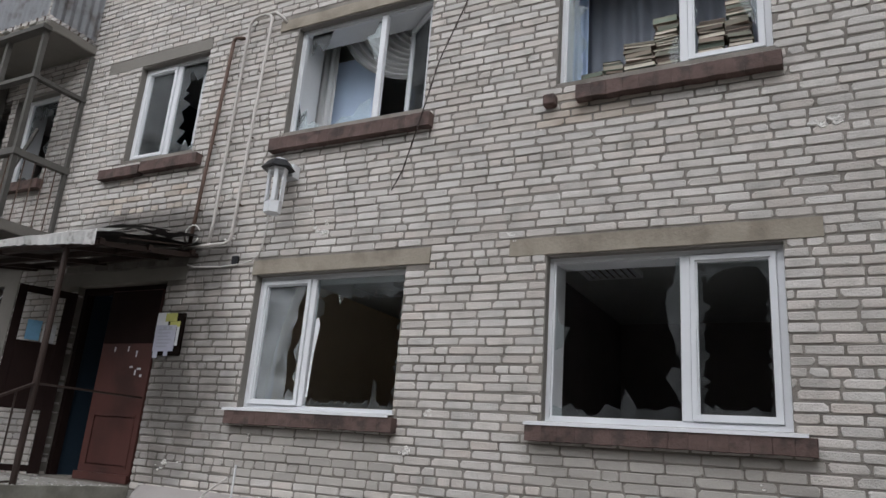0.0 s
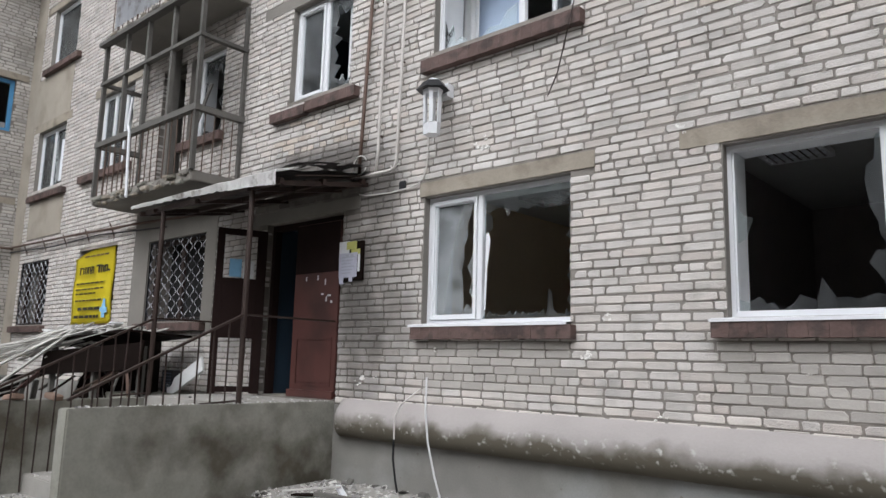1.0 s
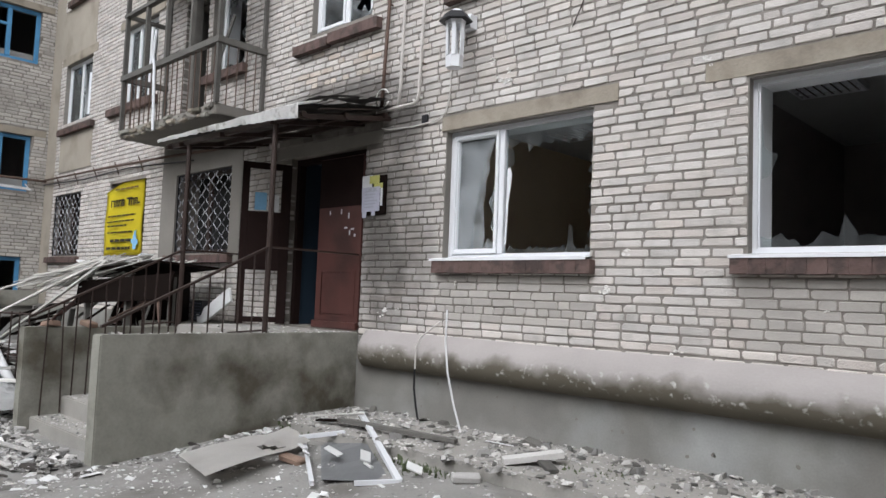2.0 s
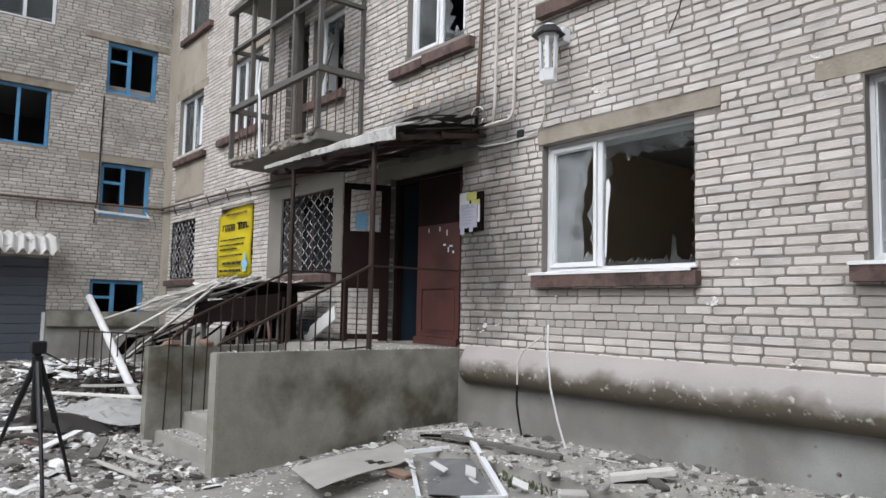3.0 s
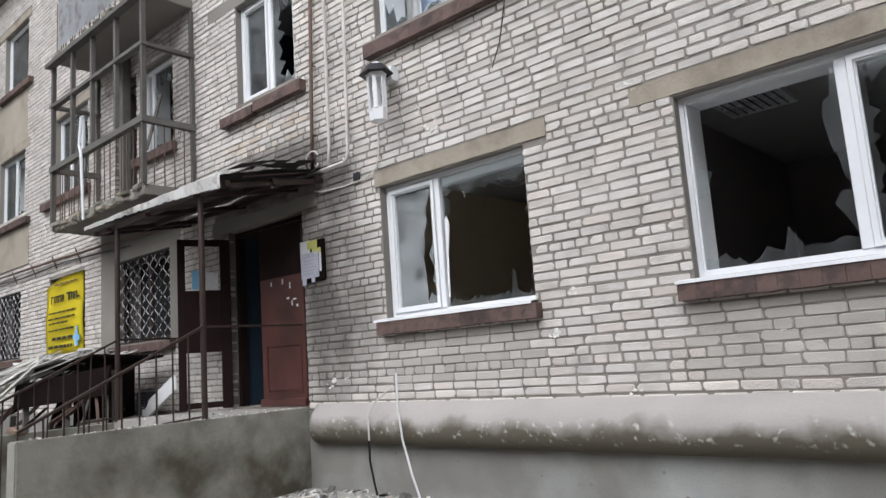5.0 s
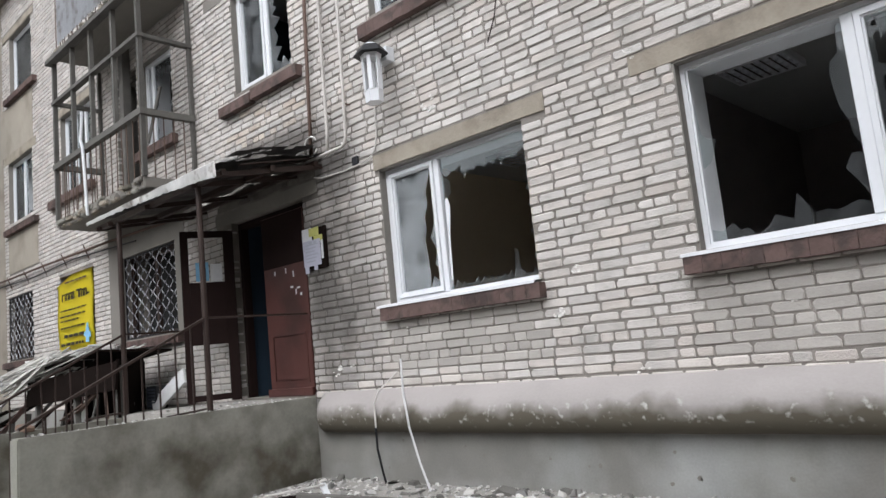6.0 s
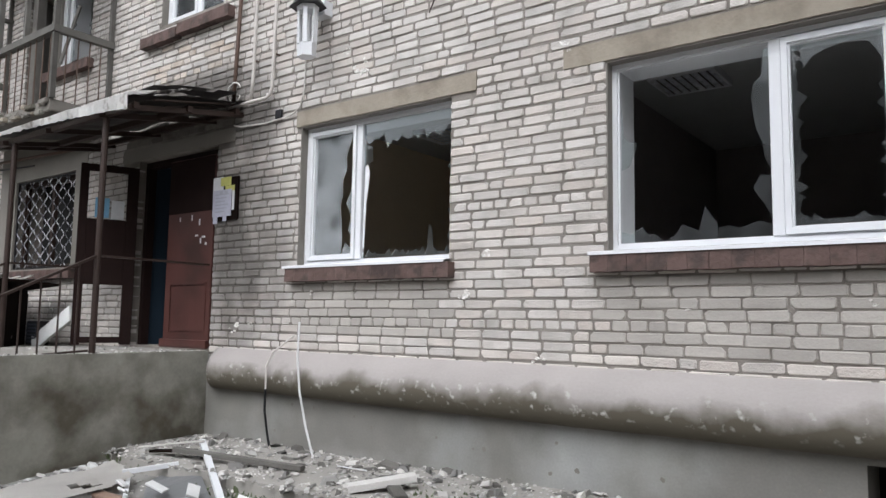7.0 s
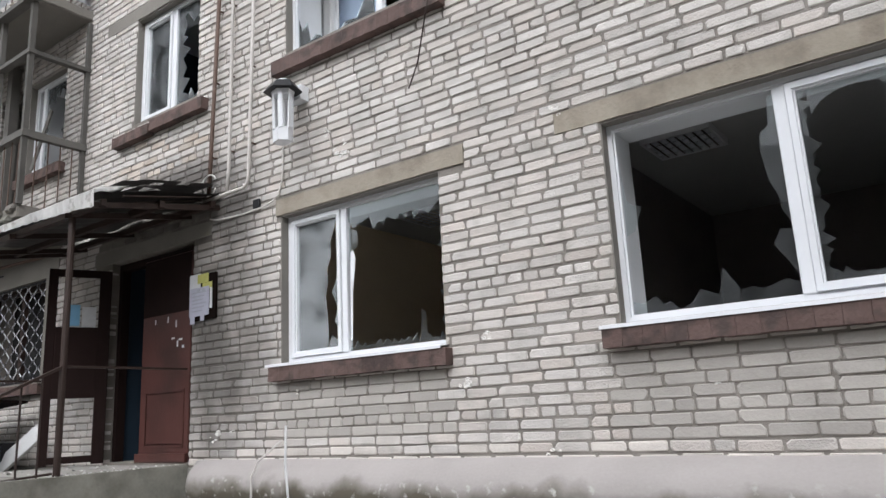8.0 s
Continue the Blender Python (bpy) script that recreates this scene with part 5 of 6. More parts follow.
# ---- inside the windows ----
def louvre_light(x0, x1, y0, y1, z, label):
    t = thing("ceiling_light", label, "ceiling light", ((x0 + x1) / 2, (y0 + y1) / 2, z), group="louvre ceiling lights")
    w, d = (x1 - x0) / 2, (y1 - y0) / 2
    bm = fresh()
    box(bm, -w, w, -d, -d + 0.02, -0.06, 0)
    box(bm, -w, w, d - 0.02, d, -0.06, 0)
    box(bm, -w, -w + 0.02, -d + 0.02, d - 0.02, -0.06, 0)
    box(bm, w - 0.02, w, -d + 0.02, d - 0.02, -0.06, 0)
    part("frame", bm, WHITE_STEEL, t)
    # tray is coloured near-black for the shade between the slats
    part("tray", boxes((-w + 0.02, w - 0.02, -d + 0.02, d - 0.02, -0.012, -0.002)), VOID, t)
    for i in range(1, 8):
        x = -w + 2 * w * i / 8
        part("slat", boxes((x - 0.009, x + 0.009, -d + 0.02, d - 0.02, -0.055, -0.014)), LOUVRE, t)
    for j in range(1, 4):
        y = -d + 2 * d * j / 4
        part("divider", boxes((-w + 0.02, w - 0.02, y - 0.012, y + 0.012, -0.052, -0.014)), PVC, t)


louvre_light(-2.70, -2.12, 1.38, 1.92, 3.665, "square louvred ceiling light, switched off")
louvre_light(-5.62, -5.04, 1.72, 2.28, 3.665, "square louvred ceiling light, switched off")


def hanging(x0, x1, y, z0, z1, n, amp, phase=0.0):
    """A curtain in upright folds."""
    bm = fresh()
    prev = None
    k = n * 8
    for i in range(k + 1):
        f = i / k
        x = x0 + (x1 - x0) * f
        o = amp * math.sin(f * n * 2 * math.pi + phase) + 0.4 * amp * math.sin(f * n * 4.7 + 1)
        cur = [bm.verts.new((x, y + o * (0.5 + 0.5 * j / 6), z1 + (z0 - z1) * j / 6)) for j in range(7)]
        if prev:
            for j in range(6):
                bm.faces.new((prev[j], cur[j], cur[j + 1], prev[j + 1]))
        prev = cur
    bmesh.ops.solidify(bm, geom=bm.faces[:], thickness=0.002)
    return bm


solo("curtain", hanging(-2.55, -0.55, 0.56, 3.86, 6.30, 13, 0.035), GREY_CURTAIN, "grey-blue curtain hanging in folds behind stacked books", "curtain", smooth=True)
solo("curtain", hanging(-17.05, -16.0, 0.60, 3.86, 6.35, 9, 0.03), CURTAIN, "white net curtain drawn behind a window", "curtain", smooth=True)
solo("curtain", hanging(-16.9, -15.3, 0.60, 6.66, 9.2, 8, 0.02), CURTAIN, "white net curtain drawn behind a window", "curtain", smooth=True)
solo("curtain", hanging(-14.1, -13.1, 0.60, 3.86, 6.5, 8, 0.03), CURTAIN, "white net curtain drawn behind a window", "curtain", smooth=True)
# this curtain's pale blue imitates sky mirrored in the left pane
solo("curtain", hanging(-8.55, -7.98, 0.50, 3.86, 6.4, 5, 0.03), BLUE_CLOTH, "pale blue curtain added for the sky's reflection in a pane", "curtain", smooth=True)
solo("curtain", hanging(-5.62, -5.36, 0.56, 3.86, 6.4, 3, 0.03), CURTAIN, "white curtain gathered at a window edge", "curtain", smooth=True)
solo("curtain", hanging(-2.43, -2.28, 0.40, 4.95, 6.2, 2, 0.02), BLUE_CLOTH, "pale torn net curtain at a window edge", "curtain", smooth=True)
solo("blind", soften(boxes((-5.66, -4.88, 0.72, 0.75, 3.85, 6.15)), 0.005), BLUE_CLOTH, "light blue cloth screen inside a room", "screen")


def swag(y, folds=8):
    """A curtain gathered along its top and swept down to a tie at the far side, in curved folds."""
    bm = fresh()
    rows = []
    n = folds * 6
    for j in range(n + 1):
        g = j / n
        xs, zs, xe, ze = -5.34 + 0.80 * g, 6.55, -4.10, 5.56 + 0.45 * g
        row = []
        for i in range(25):
            a = math.pi / 2 * i / 24
            row.append(bm.verts.new((xs + (xe - xs) * (1 - math.cos(a)) ** 0.9, y + 0.035 * math.sin(g * folds * 2 * math.pi) - 0.05 * math.sin(a), zs - (zs - ze) * math.sin(a))))
        rows.append(row)
    for a, b in zip(rows, rows[1:]):
        for i in range(24):
            bm.faces.new((a[i], b[i], b[i + 1], a[i + 1]))
    bmesh.ops.solidify(bm, geom=bm.faces[:], thickness=0.002)
    return bm


solo("curtain", swag(0.54), CURTAIN, "white curtain swagged across a broken window", "curtain", smooth=True)

rb = random.Random(41)
STACKS = [(-2.16, 3, 0.20), (-1.99, 6, 0.17), (-1.76, 10, 0.27), (-1.52, 16, 0.20), (-1.16, 11, 0.22), (-0.94, 15, 0.20)]
for sx, n, w in STACKS:
    z = 4.925
    for i in range(n):
        th = rb.uniform(0.022, 0.05)
        if z + th > 5.78:
            break
        b = thing("book", "worn hardback book in a stack on the window board", "book", (sx + rb.uniform(-0.012, 0.012), 0.26 + rb.uniform(-0.015, 0.015), z), group="stacked books")
        b.rotation_euler[2] = rb.uniform(-0.12, 0.12)
        ww = w * rb.uniform(0.85, 1.05)
        part("cover", boxes((-ww / 2, ww / 2, -0.085, 0.085, 0, 0.004), (-ww / 2, ww / 2, -0.085, 0.085, th - 0.004, th), (-ww / 2, -ww / 2 + 0.004, -0.085, 0.085, 0.004, th - 0.004)), BOOK, b)
        if rb.random() < 0.4:
            part("spine", boxes((-ww / 2 + 0.004, ww / 2, -0.0855, -0.0795, 0.004, th - 0.004)), BOOK, b)
        part("page_block", boxes((-ww / 2 + 0.004, ww / 2 - 0.006, -0.079, 0.079, 0.004, th - 0.004)), BOOK_PALE, b)
        z += th + 0.001

# ---- yard: wreckage west of the porch ----
shed = thing("collapsed_stall", "collapsed wooden stall with dark board and torn lath roof", "stall", (-10.7, -0.9, 0.2))
SO = Matrix.Translation((10.7, 0.9, -0.2))


def shed_part(name, bm, m, label=""):
    bm.transform(SO)
    return part(name, bm, m, shed, label)


bm = fresh()
plank(bm, (-12.1, -1.22, 1.44), (-9.25, -1.12, 1.58), 0.03, 0.34, (0, 0.12, 1))
shed_part("front_board", bm, DARK_BOARD, "dark brown front board")
# roof board takes the dark colour for the shade on its underside
bm = fresh()
plank(bm, (-12.5, -0.75, 1.71), (-9.75, -0.65, 1.88), 0.95, 0.03, (0, 0.05, 1))
shed_part("roof_board", bm, DARK_BOARD, "warped roof board, dark with painted underside shade")
for x, y in ((-11.9, -1.15), (-10.6, -1.1), (-9.4, -1.05), (-11.9, -0.35), (-10.5, -0.3)):
    bm = fresh()
    plank(bm, (x, y, 0.2), (x + 0.03, y, 1.7), 0.07, 0.07, (0, 1, 0))
    shed_part("leg", bm, OLD_WOOD)
bm = fresh()
plank(bm, (-12.0, -0.5, 0.95), (-10.4, -0.5, 1.0), 0.5, 0.03)
shed_part("shelf", bm, DARK_BOARD)
# back and side boards are added to hold the stall's inner shadow
bm = fresh()
plank(bm, (-12.4, -0.28, 1.25), (-10.55, -0.22, 1.35), 0.03, 0.80, (0, 0.05, 1))
shed_part("back_board", bm, DARK_BOARD, "dark back board added for the shade inside the stall")
bm = fresh()
plank(bm, (-9.33, -1.08, 1.40), (-10.45, -0.27, 1.42), 0.03, 0.75, (0, 0, 1))
shed_part("side_board", bm, DARK_BOARD, "dark side board added for the shade inside the stall")
rs = random.Random(9)
for k in range(16):
    x = rs.uniform(-12.2, -9.6)
    a = Vector((x, rs.uniform(-1.2, -0.6), rs.uniform(1.2, 1.5)))
    b = a + Vector((rs.uniform(-0.9, 0.5), rs.uniform(-0.25, 0.2), rs.uniform(-0.9, -0.15)))
    bm = fresh()
    plank(bm, a, b, rs.uniform(0.03, 0.10), 0.014)
    shed_part("broken_slat", bm, (DARK_BOARD, OLD_WOOD, RUST, DOOR)[k % 4])
for k in range(125):
    f = rs.random()
    a = Vector((rs.uniform(-11.9, -9.8), rs.uniform(-1.15, -0.45), 0))
    a.z = 1.76 + 0.065 * (a.x + 12.1) + rs.uniform(0.015, 0.09)
    l = rs.uniform(0.5, 1.6)
    an = rs.uniform(2.6, 3.7)
    b = a + Vector((l * math.cos(an), l * 0.45 * math.sin(an), -l * rs.uniform(0.0, 0.16)))
    bm = fresh()
    plank(bm, a, b, rs.uniform(0.018, 0.04), 0.010)
    shed_part("lath", bm, LATH)
for k in range(44):
    a = Vector((-11.3 + rs.uniform(-0.4, 0.7), -1.05 + rs.uniform(-0.2, 0.3), 1.90 + rs.uniform(0, 0.12)))
    b = Vector((-12.6 + rs.uniform(-0.7, 0.6), -1.55 + rs.uniform(-0.25, 0.35), 1.55 + rs.uniform(-0.1, 0.16)))
    bm = fresh()
    plank(bm, a, b, rs.uniform(0.018, 0.035), 0.010)
    shed_part("lath", bm, LATH)
for p, q in (((-11.2, -1.2, 1.96), (-14.85, -1.92, 1.27)), ((-11.1, -1.25, 1.92), (-14.05, -1.92, 0.94)), ((-10.9, -1.3, 1.90), (-13.35, -1.92, 0.64))):
    bm = fresh()
    plank(bm, p, q, 0.045, 0.03)
    shed_part("batten", bm, LATH, "long pale batten")
for k in range(5):
    x = -12.6 + 0.45 * k
    bm = fresh()
    box(bm, x, x + rs.uniform(0.2, 0.4), -1.1 + 0.1 * k % 0.4, -0.9 + 0.1 * k % 0.4, 1.93, 1.95)
    bmesh.ops.rotate(bm, verts=bm.verts[:], cent=(x, -1, 1.93), matrix=Matrix.Rotation(rs.uniform(-0.4, 0.4), 3, "Y"))
    shed_part("splinter_board", bm, WHITE_CHIP)

for k in range(9):
    a = Vector((-12.2 - 0.35 * k + rs.uniform(-0.2, 0.2), -1.1 + rs.uniform(-0.3, 0.3), 1.25 - 0.05 * k + rs.uniform(-0.15, 0.1)))
    b = a + Vector((rs.uniform(-2.0, -1.0), rs.uniform(-0.35, 0.15), rs.uniform(-0.45, -0.1)))
    bm = fresh()
    plank(bm, a, b, rs.uniform(0.08, 0.2), 0.02)
    shed_part("fallen_board", bm, (DARK_BOARD, OLD_WOOD, DARK_BOARD)[k % 3])
for x, y in ((-13.4, -0.9), (-14.6, -1.1), (-12.8, -1.3)):
    bm = fresh()
    plank(bm, (x, y, 0.2), (x + 0.1, y + 0.05, 1.15), 0.07, 0.07, (0, 1, 0))
    shed_part("leg", bm, OLD_WOOD)

pole = thing("leaning_pole", "white painted pole leaning across the wreckage", "pole", (-11.45, -2.20, 0.12))
bm = fresh()
rod(bm, (0, 0, 0.0), (-4.40, 0.25, 1.56), 0.065, 12)
part("pole", bm, WHITE_STEEL, pole, smooth=True)

fence = thing("low_fence", "low rusty metal fence with thin upright bars", "fence", (-13.2, -2.2, 0.25))
for i in range(10):
    f = i / 9
    x, y = -0.95 + 2.2 * f, -0.25 + 0.55 * f
    bm = fresh()
    rod(bm, (x + 0.03 * math.sin(i * 3), y, -0.15), (x + 0.06 * math.sin(i * 2), y, 0.86 + 0.02 * math.sin(i)), 0.012, 6)
    part("bar", bm, STEEL, fence)
for z in (0.22, 0.83):
    bm = fresh()
    rod(bm, (-1.0, -0.26, z), (1.3, 0.32, z + 0.02), 0.014, 6)
    part("rail", bm, STEEL, fence)

tri = thing("tripod", "black camera tripod standing on rubble", "tripod", (-7.5, -4.24, 0.03))
for k, (x, y) in enumerate(((0.56, 0.0), (0.07, 0.30), (-0.45, -0.26))):
    bm = fresh()
    rod(bm, (0.03 * (x > 0.3) - 0.03 * (x < 0), 0.02 * (y > 0), 1.02), (x * 0.55, y * 0.55, 0.50), 0.027, 8)
    leg = part("leg", bm, BLACK, tri)
    bm = fresh()
    rod(bm, (x * 0.55, y * 0.55, 0.52), (x, y, 0.0), 0.016, 8)
    part("lower_leg", bm, BLACK, leg)
    bm = fresh()
    rod(bm, (x * 0.99, y * 0.99, 0.015), (x, y, -0.03), 0.017, 8)
    part("rubber_foot", bm, BLACK, leg)
bm = fresh()
rod(bm, (0, 0, 0.50), (0, 0, 1.1), 0.030, 8)
part("column", bm, BLACK, tri)
bm = fresh()
rod(bm, (0, 0, 0.98), (0, 0, 1.07), 0.045, 10)
part("collar", bm, BLACK, tri)
bm = soften(boxes((-0.055, 0.055, -0.06, 0.06, 1.09, 1.20)), 0.01)
part("head", bm, BLACK, tri)
bm = fresh()
rod(bm, (0.0, 0.05, 1.10), (0.1, 0.22, 1.0), 0.008, 6)
part("pan_handle", bm, BLACK, tri)


def crumpled(x0, x1, y0, y1, nx, ny, height, seed, freq=3.0):
    bm = fresh()
    g = []
    for i in range(nx + 1):
        row = []
        for j in range(ny + 1):
            fx, fy = i / nx, j / ny
            x, y = x0 + (x1 - x0) * fx, y0 + (y1 - y0) * fy
            edge = min(fx, 1 - fx, fy, 1 - fy)
            z = height * min(1, edge * 5) * (0.55 + 0.5 * noise.noise((x * 1.1, y * 1.1, seed))) + (0.06 * noise.noise((x * freq, y * freq, seed + 3)) + 0.09 * abs(noise.noise((x * freq * 0.7 + y * 2, y * freq * 1.6, seed + 5)))) * min(1, edge * 6)
            row.append(bm.verts.new((x + 0.10 * noise.noise((x, y * 2, seed)), y + 0.12 * noise.noise((x * 2, y, seed)), z)))
        g.append(row)
    for i in range(nx):
        for j in range(ny):
            bm.faces.new((g[i][j], g[i + 1][j], g[i + 1][j + 1], g[i][j + 1]))
    bmesh.ops.solidify(bm, geom=bm.faces[:], thickness=0.004)
    return bm


o = solo("plastic_sheeting", crumpled(-1.3, 1.3, -0.75, 0.65, 34, 20, 0.20, 2, 4.5), WHITE_CHIP, "crumpled white plastic sheeting lying on the rubble", "sheeting")
o.location = (-10.5, -2.55, 0.14)
o.scale = (0.75, 0.8, 0.9)
o.rotation_euler[2] = 0.15
bm = fresh()
prev = None
for i in range(25):
    f = i / 24
    x = -1.1 + 2.2 * f
    zc = 0.24 * math.sin(math.pi * f) ** 0.7
    cur = [bm.verts.new((x, -0.45 + 0.25 * f, 0.02 + 0.2 * zc)), bm.verts.new((x, -0.1 + 0.1 * f, zc)), bm.verts.new((x, 0.25, zc + 0.05)), bm.verts.new((x, 0.55 - 0.2 * f, zc * 0.9))]
    if prev:
        for j in range(3):
            bm.faces.new((prev[j], cur[j], cur[j + 1], prev[j + 1]))
    prev = cur
bmesh.ops.solidify(bm, geom=bm.faces[:], thickness=0.006)
o = solo("metal_sheet", bm, DARK_TIN, "bent dark metal sheet lying on the rubble", "metal sheet", smooth=True)
o.location = (-10.4, -3.55, 0.02)
o.scale = (0.8, 0.75, 0.6)
o.rotation_euler[2] = 0.45

# ---- yard: pieces beside the plinth ----
hb = fresh()
nx, ny = 18, 14
g = []
for i in range(nx + 1):
    row = []
    for j in range(ny + 1):
        u, v = i / nx, j / ny
        a = Vector((-6.28, -2.42, 0)).lerp(Vector((-6.24, -1.34, 0)), v)
        b = Vector((-5.48, -2.60, 0)).lerp(Vector((-5.76, -1.44, 0)), v)
        p = a.lerp(b, u)
        p.z = 0.16 + 0.05 * math.sin(v * 2.6) + 0.05 * v * (1 - u) + 0.012 * noise.noise((u * 4, v * 4, 1)) + (0.06 * (v - 0.8) * 5 if v > 0.8 else 0)
        row.append(hb.verts.new(p))
    g.append(row)
for i in range(nx):
    for j in range(ny):
        if (i, j) in ((11, 8), (12, 8), (10, 8), (12, 9), (13, 9), (9, 8), (14, 9), (14, 10)):
            continue
        hb.faces.new((g[i][j], g[i + 1][j], g[i + 1][j + 1], g[i][j + 1]))
bmesh.ops.solidify(hb, geom=hb.faces[:], thickness=0.006)
solo("hardboard_sheet", hb, BOARD, "torn warped hardboard sheet lying by the porch wall", "board")

sash = thing("window_wreck", "broken white window sash lying on rubble beside the wall", "window sash", (-5.1, -1.5, 0.15))
SA = Vector((-5.1, -1.5, 0.15))
for a, b, w in (((-5.95, -0.70, 0.40), (-4.50, -1.52, 0.15), 0.05), ((-5.87, -1.42, 0.21), (-4.92, -2.03, 0.13), 0.03), ((-5.93, -1.44, 0.25), (-5.72, -1.08, 0.29), 0.04), ((-4.50, -1.52, 0.15), (-4.70, -1.80, 0.14), 0.03)):
    bm = fresh()
    plank(bm, Vector(a) - SA, Vector(b) - SA, w, 0.035)
    part("sash_bar", bm, PVC, sash)
bm = fresh()
v = [bm.verts.new(Vector(p) - SA) for p in ((-5.85, -0.85, 0.30), (-4.62, -1.50, 0.145), (-4.95, -1.92, 0.14), (-5.85, -1.25, 0.17))]
bm.faces.new(v)
bmesh.ops.subdivide_edges(bm, edges=bm.edges[:], cuts=7, use_grid_fill=True)
for q in bm.verts:
    q.co.z += 0.03 * noise.noise(q.co * 3) - 0.01
bmesh.ops.solidify(bm, geom=bm.faces[:], thickness=0.003)
part("insect_net", bm, SHEET, sash, "grey torn insect net")
for k, (x, y, s, r) in enumerate(((-5.32, -1.52, 0.15, 0.5), (-5.40, -1.74, 0.10, 2.4), (-5.01, -1.43, 0.14, -0.7), (-5.62, -1.62, 0.09, 0.2), (-4.47, -1.39, 0.13, 0.9), (-4.75, -1.62, 0.08, 0.3))):
    bm = soften(boxes((-s / 2, s / 2, -s * 0.32, s * 0.32, -0.008, 0.008)), 0.003)
    o = solo("foam_scrap", bm, WHITE_CHIP, "white broken foam scrap on the ground", "debris", group="foam scraps")
    o.location, o.rotation_euler = (x, y, 0.24), (0.5 * math.sin(k * 2), 0.4, r)

for a, b, w, th, m, lab in (((-5.98, -0.95, 0.36), (-4.66, -0.71, 0.335), 0.06, 0.04, OLD_WOOD, "dark weathered plank lying along the wall foot"),
                            ((-6.34, -1.06, 0.35), (-5.84, -0.76, 0.42), 0.03, 0.018, LATH, "pale thin slat lying by the wall"),
                            ((-6.30, -0.95, 0.31), (-5.80, -0.88, 0.36), 0.09, 0.02, DARK_BOARD, "charred board end under the broken sash"),
                            ((-4.55, -0.45, 0.33), (-4.25, -0.43, 0.33), 0.010, 0.010, WHITE_STEEL, "thin white rod lying by the wall"),
                            ((-3.95, -0.95, 0.33), (-3.62, -0.62, 0.40), 0.12, 0.05, RUBBLE, "short dusty slab on rubble"),
                            ((-3.9, -0.62, 0.36), (-3.5, -0.92, 0.33), 0.09, 0.03, OLD_WOOD, "short broken plank on rubble"),
                            ((-8.3, -3.35, 0.08), (-7.35, -3.15, 0.07), 0.07, 0.02, LATH, "splintered board on the ground before the steps"),
                            ((-8.0, -3.6, 0.06), (-7.1, -3.45, 0.05), 0.06, 0.02, LATH, "splintered board on the ground before the steps"),
                            ((-8.9, -3.3, 0.10), (-8.1, -3.6, 0.07), 0.09, 0.02, OLD_WOOD, "splintered board on the ground before the steps"),
                            ((-9.6, -3.4, 0.10), (-8.6, -4.0, 0.10), 0.10, 0.02, WHITE_CHIP, "white splintered board on the rubble"),
                            ((-12.8, -3.3, 0.22), (-10.6, -2.4, 0.32), 0.06, 0.04, LATH, "long pale batten across the rubble"),
                            ((-13.2, -2.9, 0.25), (-11.2, -2.3, 0.42), 0.05, 0.04, LATH, "long pale batten across the rubble"),
                            ((-10.2, -4.3, 0.10), (-9.3, -3.9, 0.22), 0.10, 0.03, WHITE_CHIP, "white curved strip on the rubble")):
    mid = (Vector(a) + Vector(b)) / 2
    bm = fresh()
    plank(bm, Vector(a) - mid, Vector(b) - mid, w, th)
    soften(bm, 0.004)
    o = solo("plank", bm, m, lab, "plank", group="loose planks")
    o.location = mid

o = solo("side_platform", worn_block(-10.6, -9.09, -0.95, -0.04, -0.1, 1.09), PORCH, "low cement platform beside the porch", "platform", "structure")
lb = thing("leaning_board", "white broken panel leaning beside the porch", "panel", (-9.65, -0.36, 1.10))
bm = fresh()
plank(bm, (-0.22, -0.05, 0.01), (0.33, 0.12, 0.40), 0.04, 0.24, (0.5, -0.2, -0.7))
part("panel", soften(bm, 0.006), WHITE_CHIP, lb)
ht = thing("vent_box", "dark slatted metal box beside the porch", "box", (-9.95, -0.32, 1.10))
part("body", soften(boxes((-0.14, 0.14, -0.08, 0.08, 0, 0.30)), 0.008), BLACK, ht)
for k in range(6):
    part("slat", boxes((-0.12, 0.12, -0.092, -0.082, 0.035 + 0.042 * k, 0.055 + 0.042 * k)), GREY_METAL, ht)

# loose bricks
for k, (x, y, r, m) in enumerate(((-5.62, -1.72, 0.3, RED_BRICK), (-9.0, -3.05, 1.2, RUBBLE), (-8.8, -2.92, 0.1, RUBBLE), (-9.4, -3.9, 0.7, SILL_BRICK), (-3.3, -0.8, 0.4, RUBBLE), (-8.99, -2.6, 0.2, RED_BRICK), (-8.99, -2.2, 0.1, RED_BRICK), (-4.1, -1.2, 0.9, RUBBLE))):
    bm = soften(boxes((-0.11, 0.11, -0.058, 0.058, -0.03, 0.03)), 0.012)
    for v in bm.verts:
        v.co += 0.012 * Vector((noise.noise(v.co * 20 + Vector((k, 0, 0))), noise.noise(v.co * 20 + Vector((0, k, 0))), 0))
    o = solo("loose_brick", bm, m, "broken brick lying loose", "brick", group="loose bricks")
    o.location = (x, y, (1.12 if -9.05 < x < -8.95 and y > -2.8 else lift(x, y) + 0.03))
    o.rotation_euler = (0.1 * math.sin(k), 0.15 * math.cos(k * 2), r)


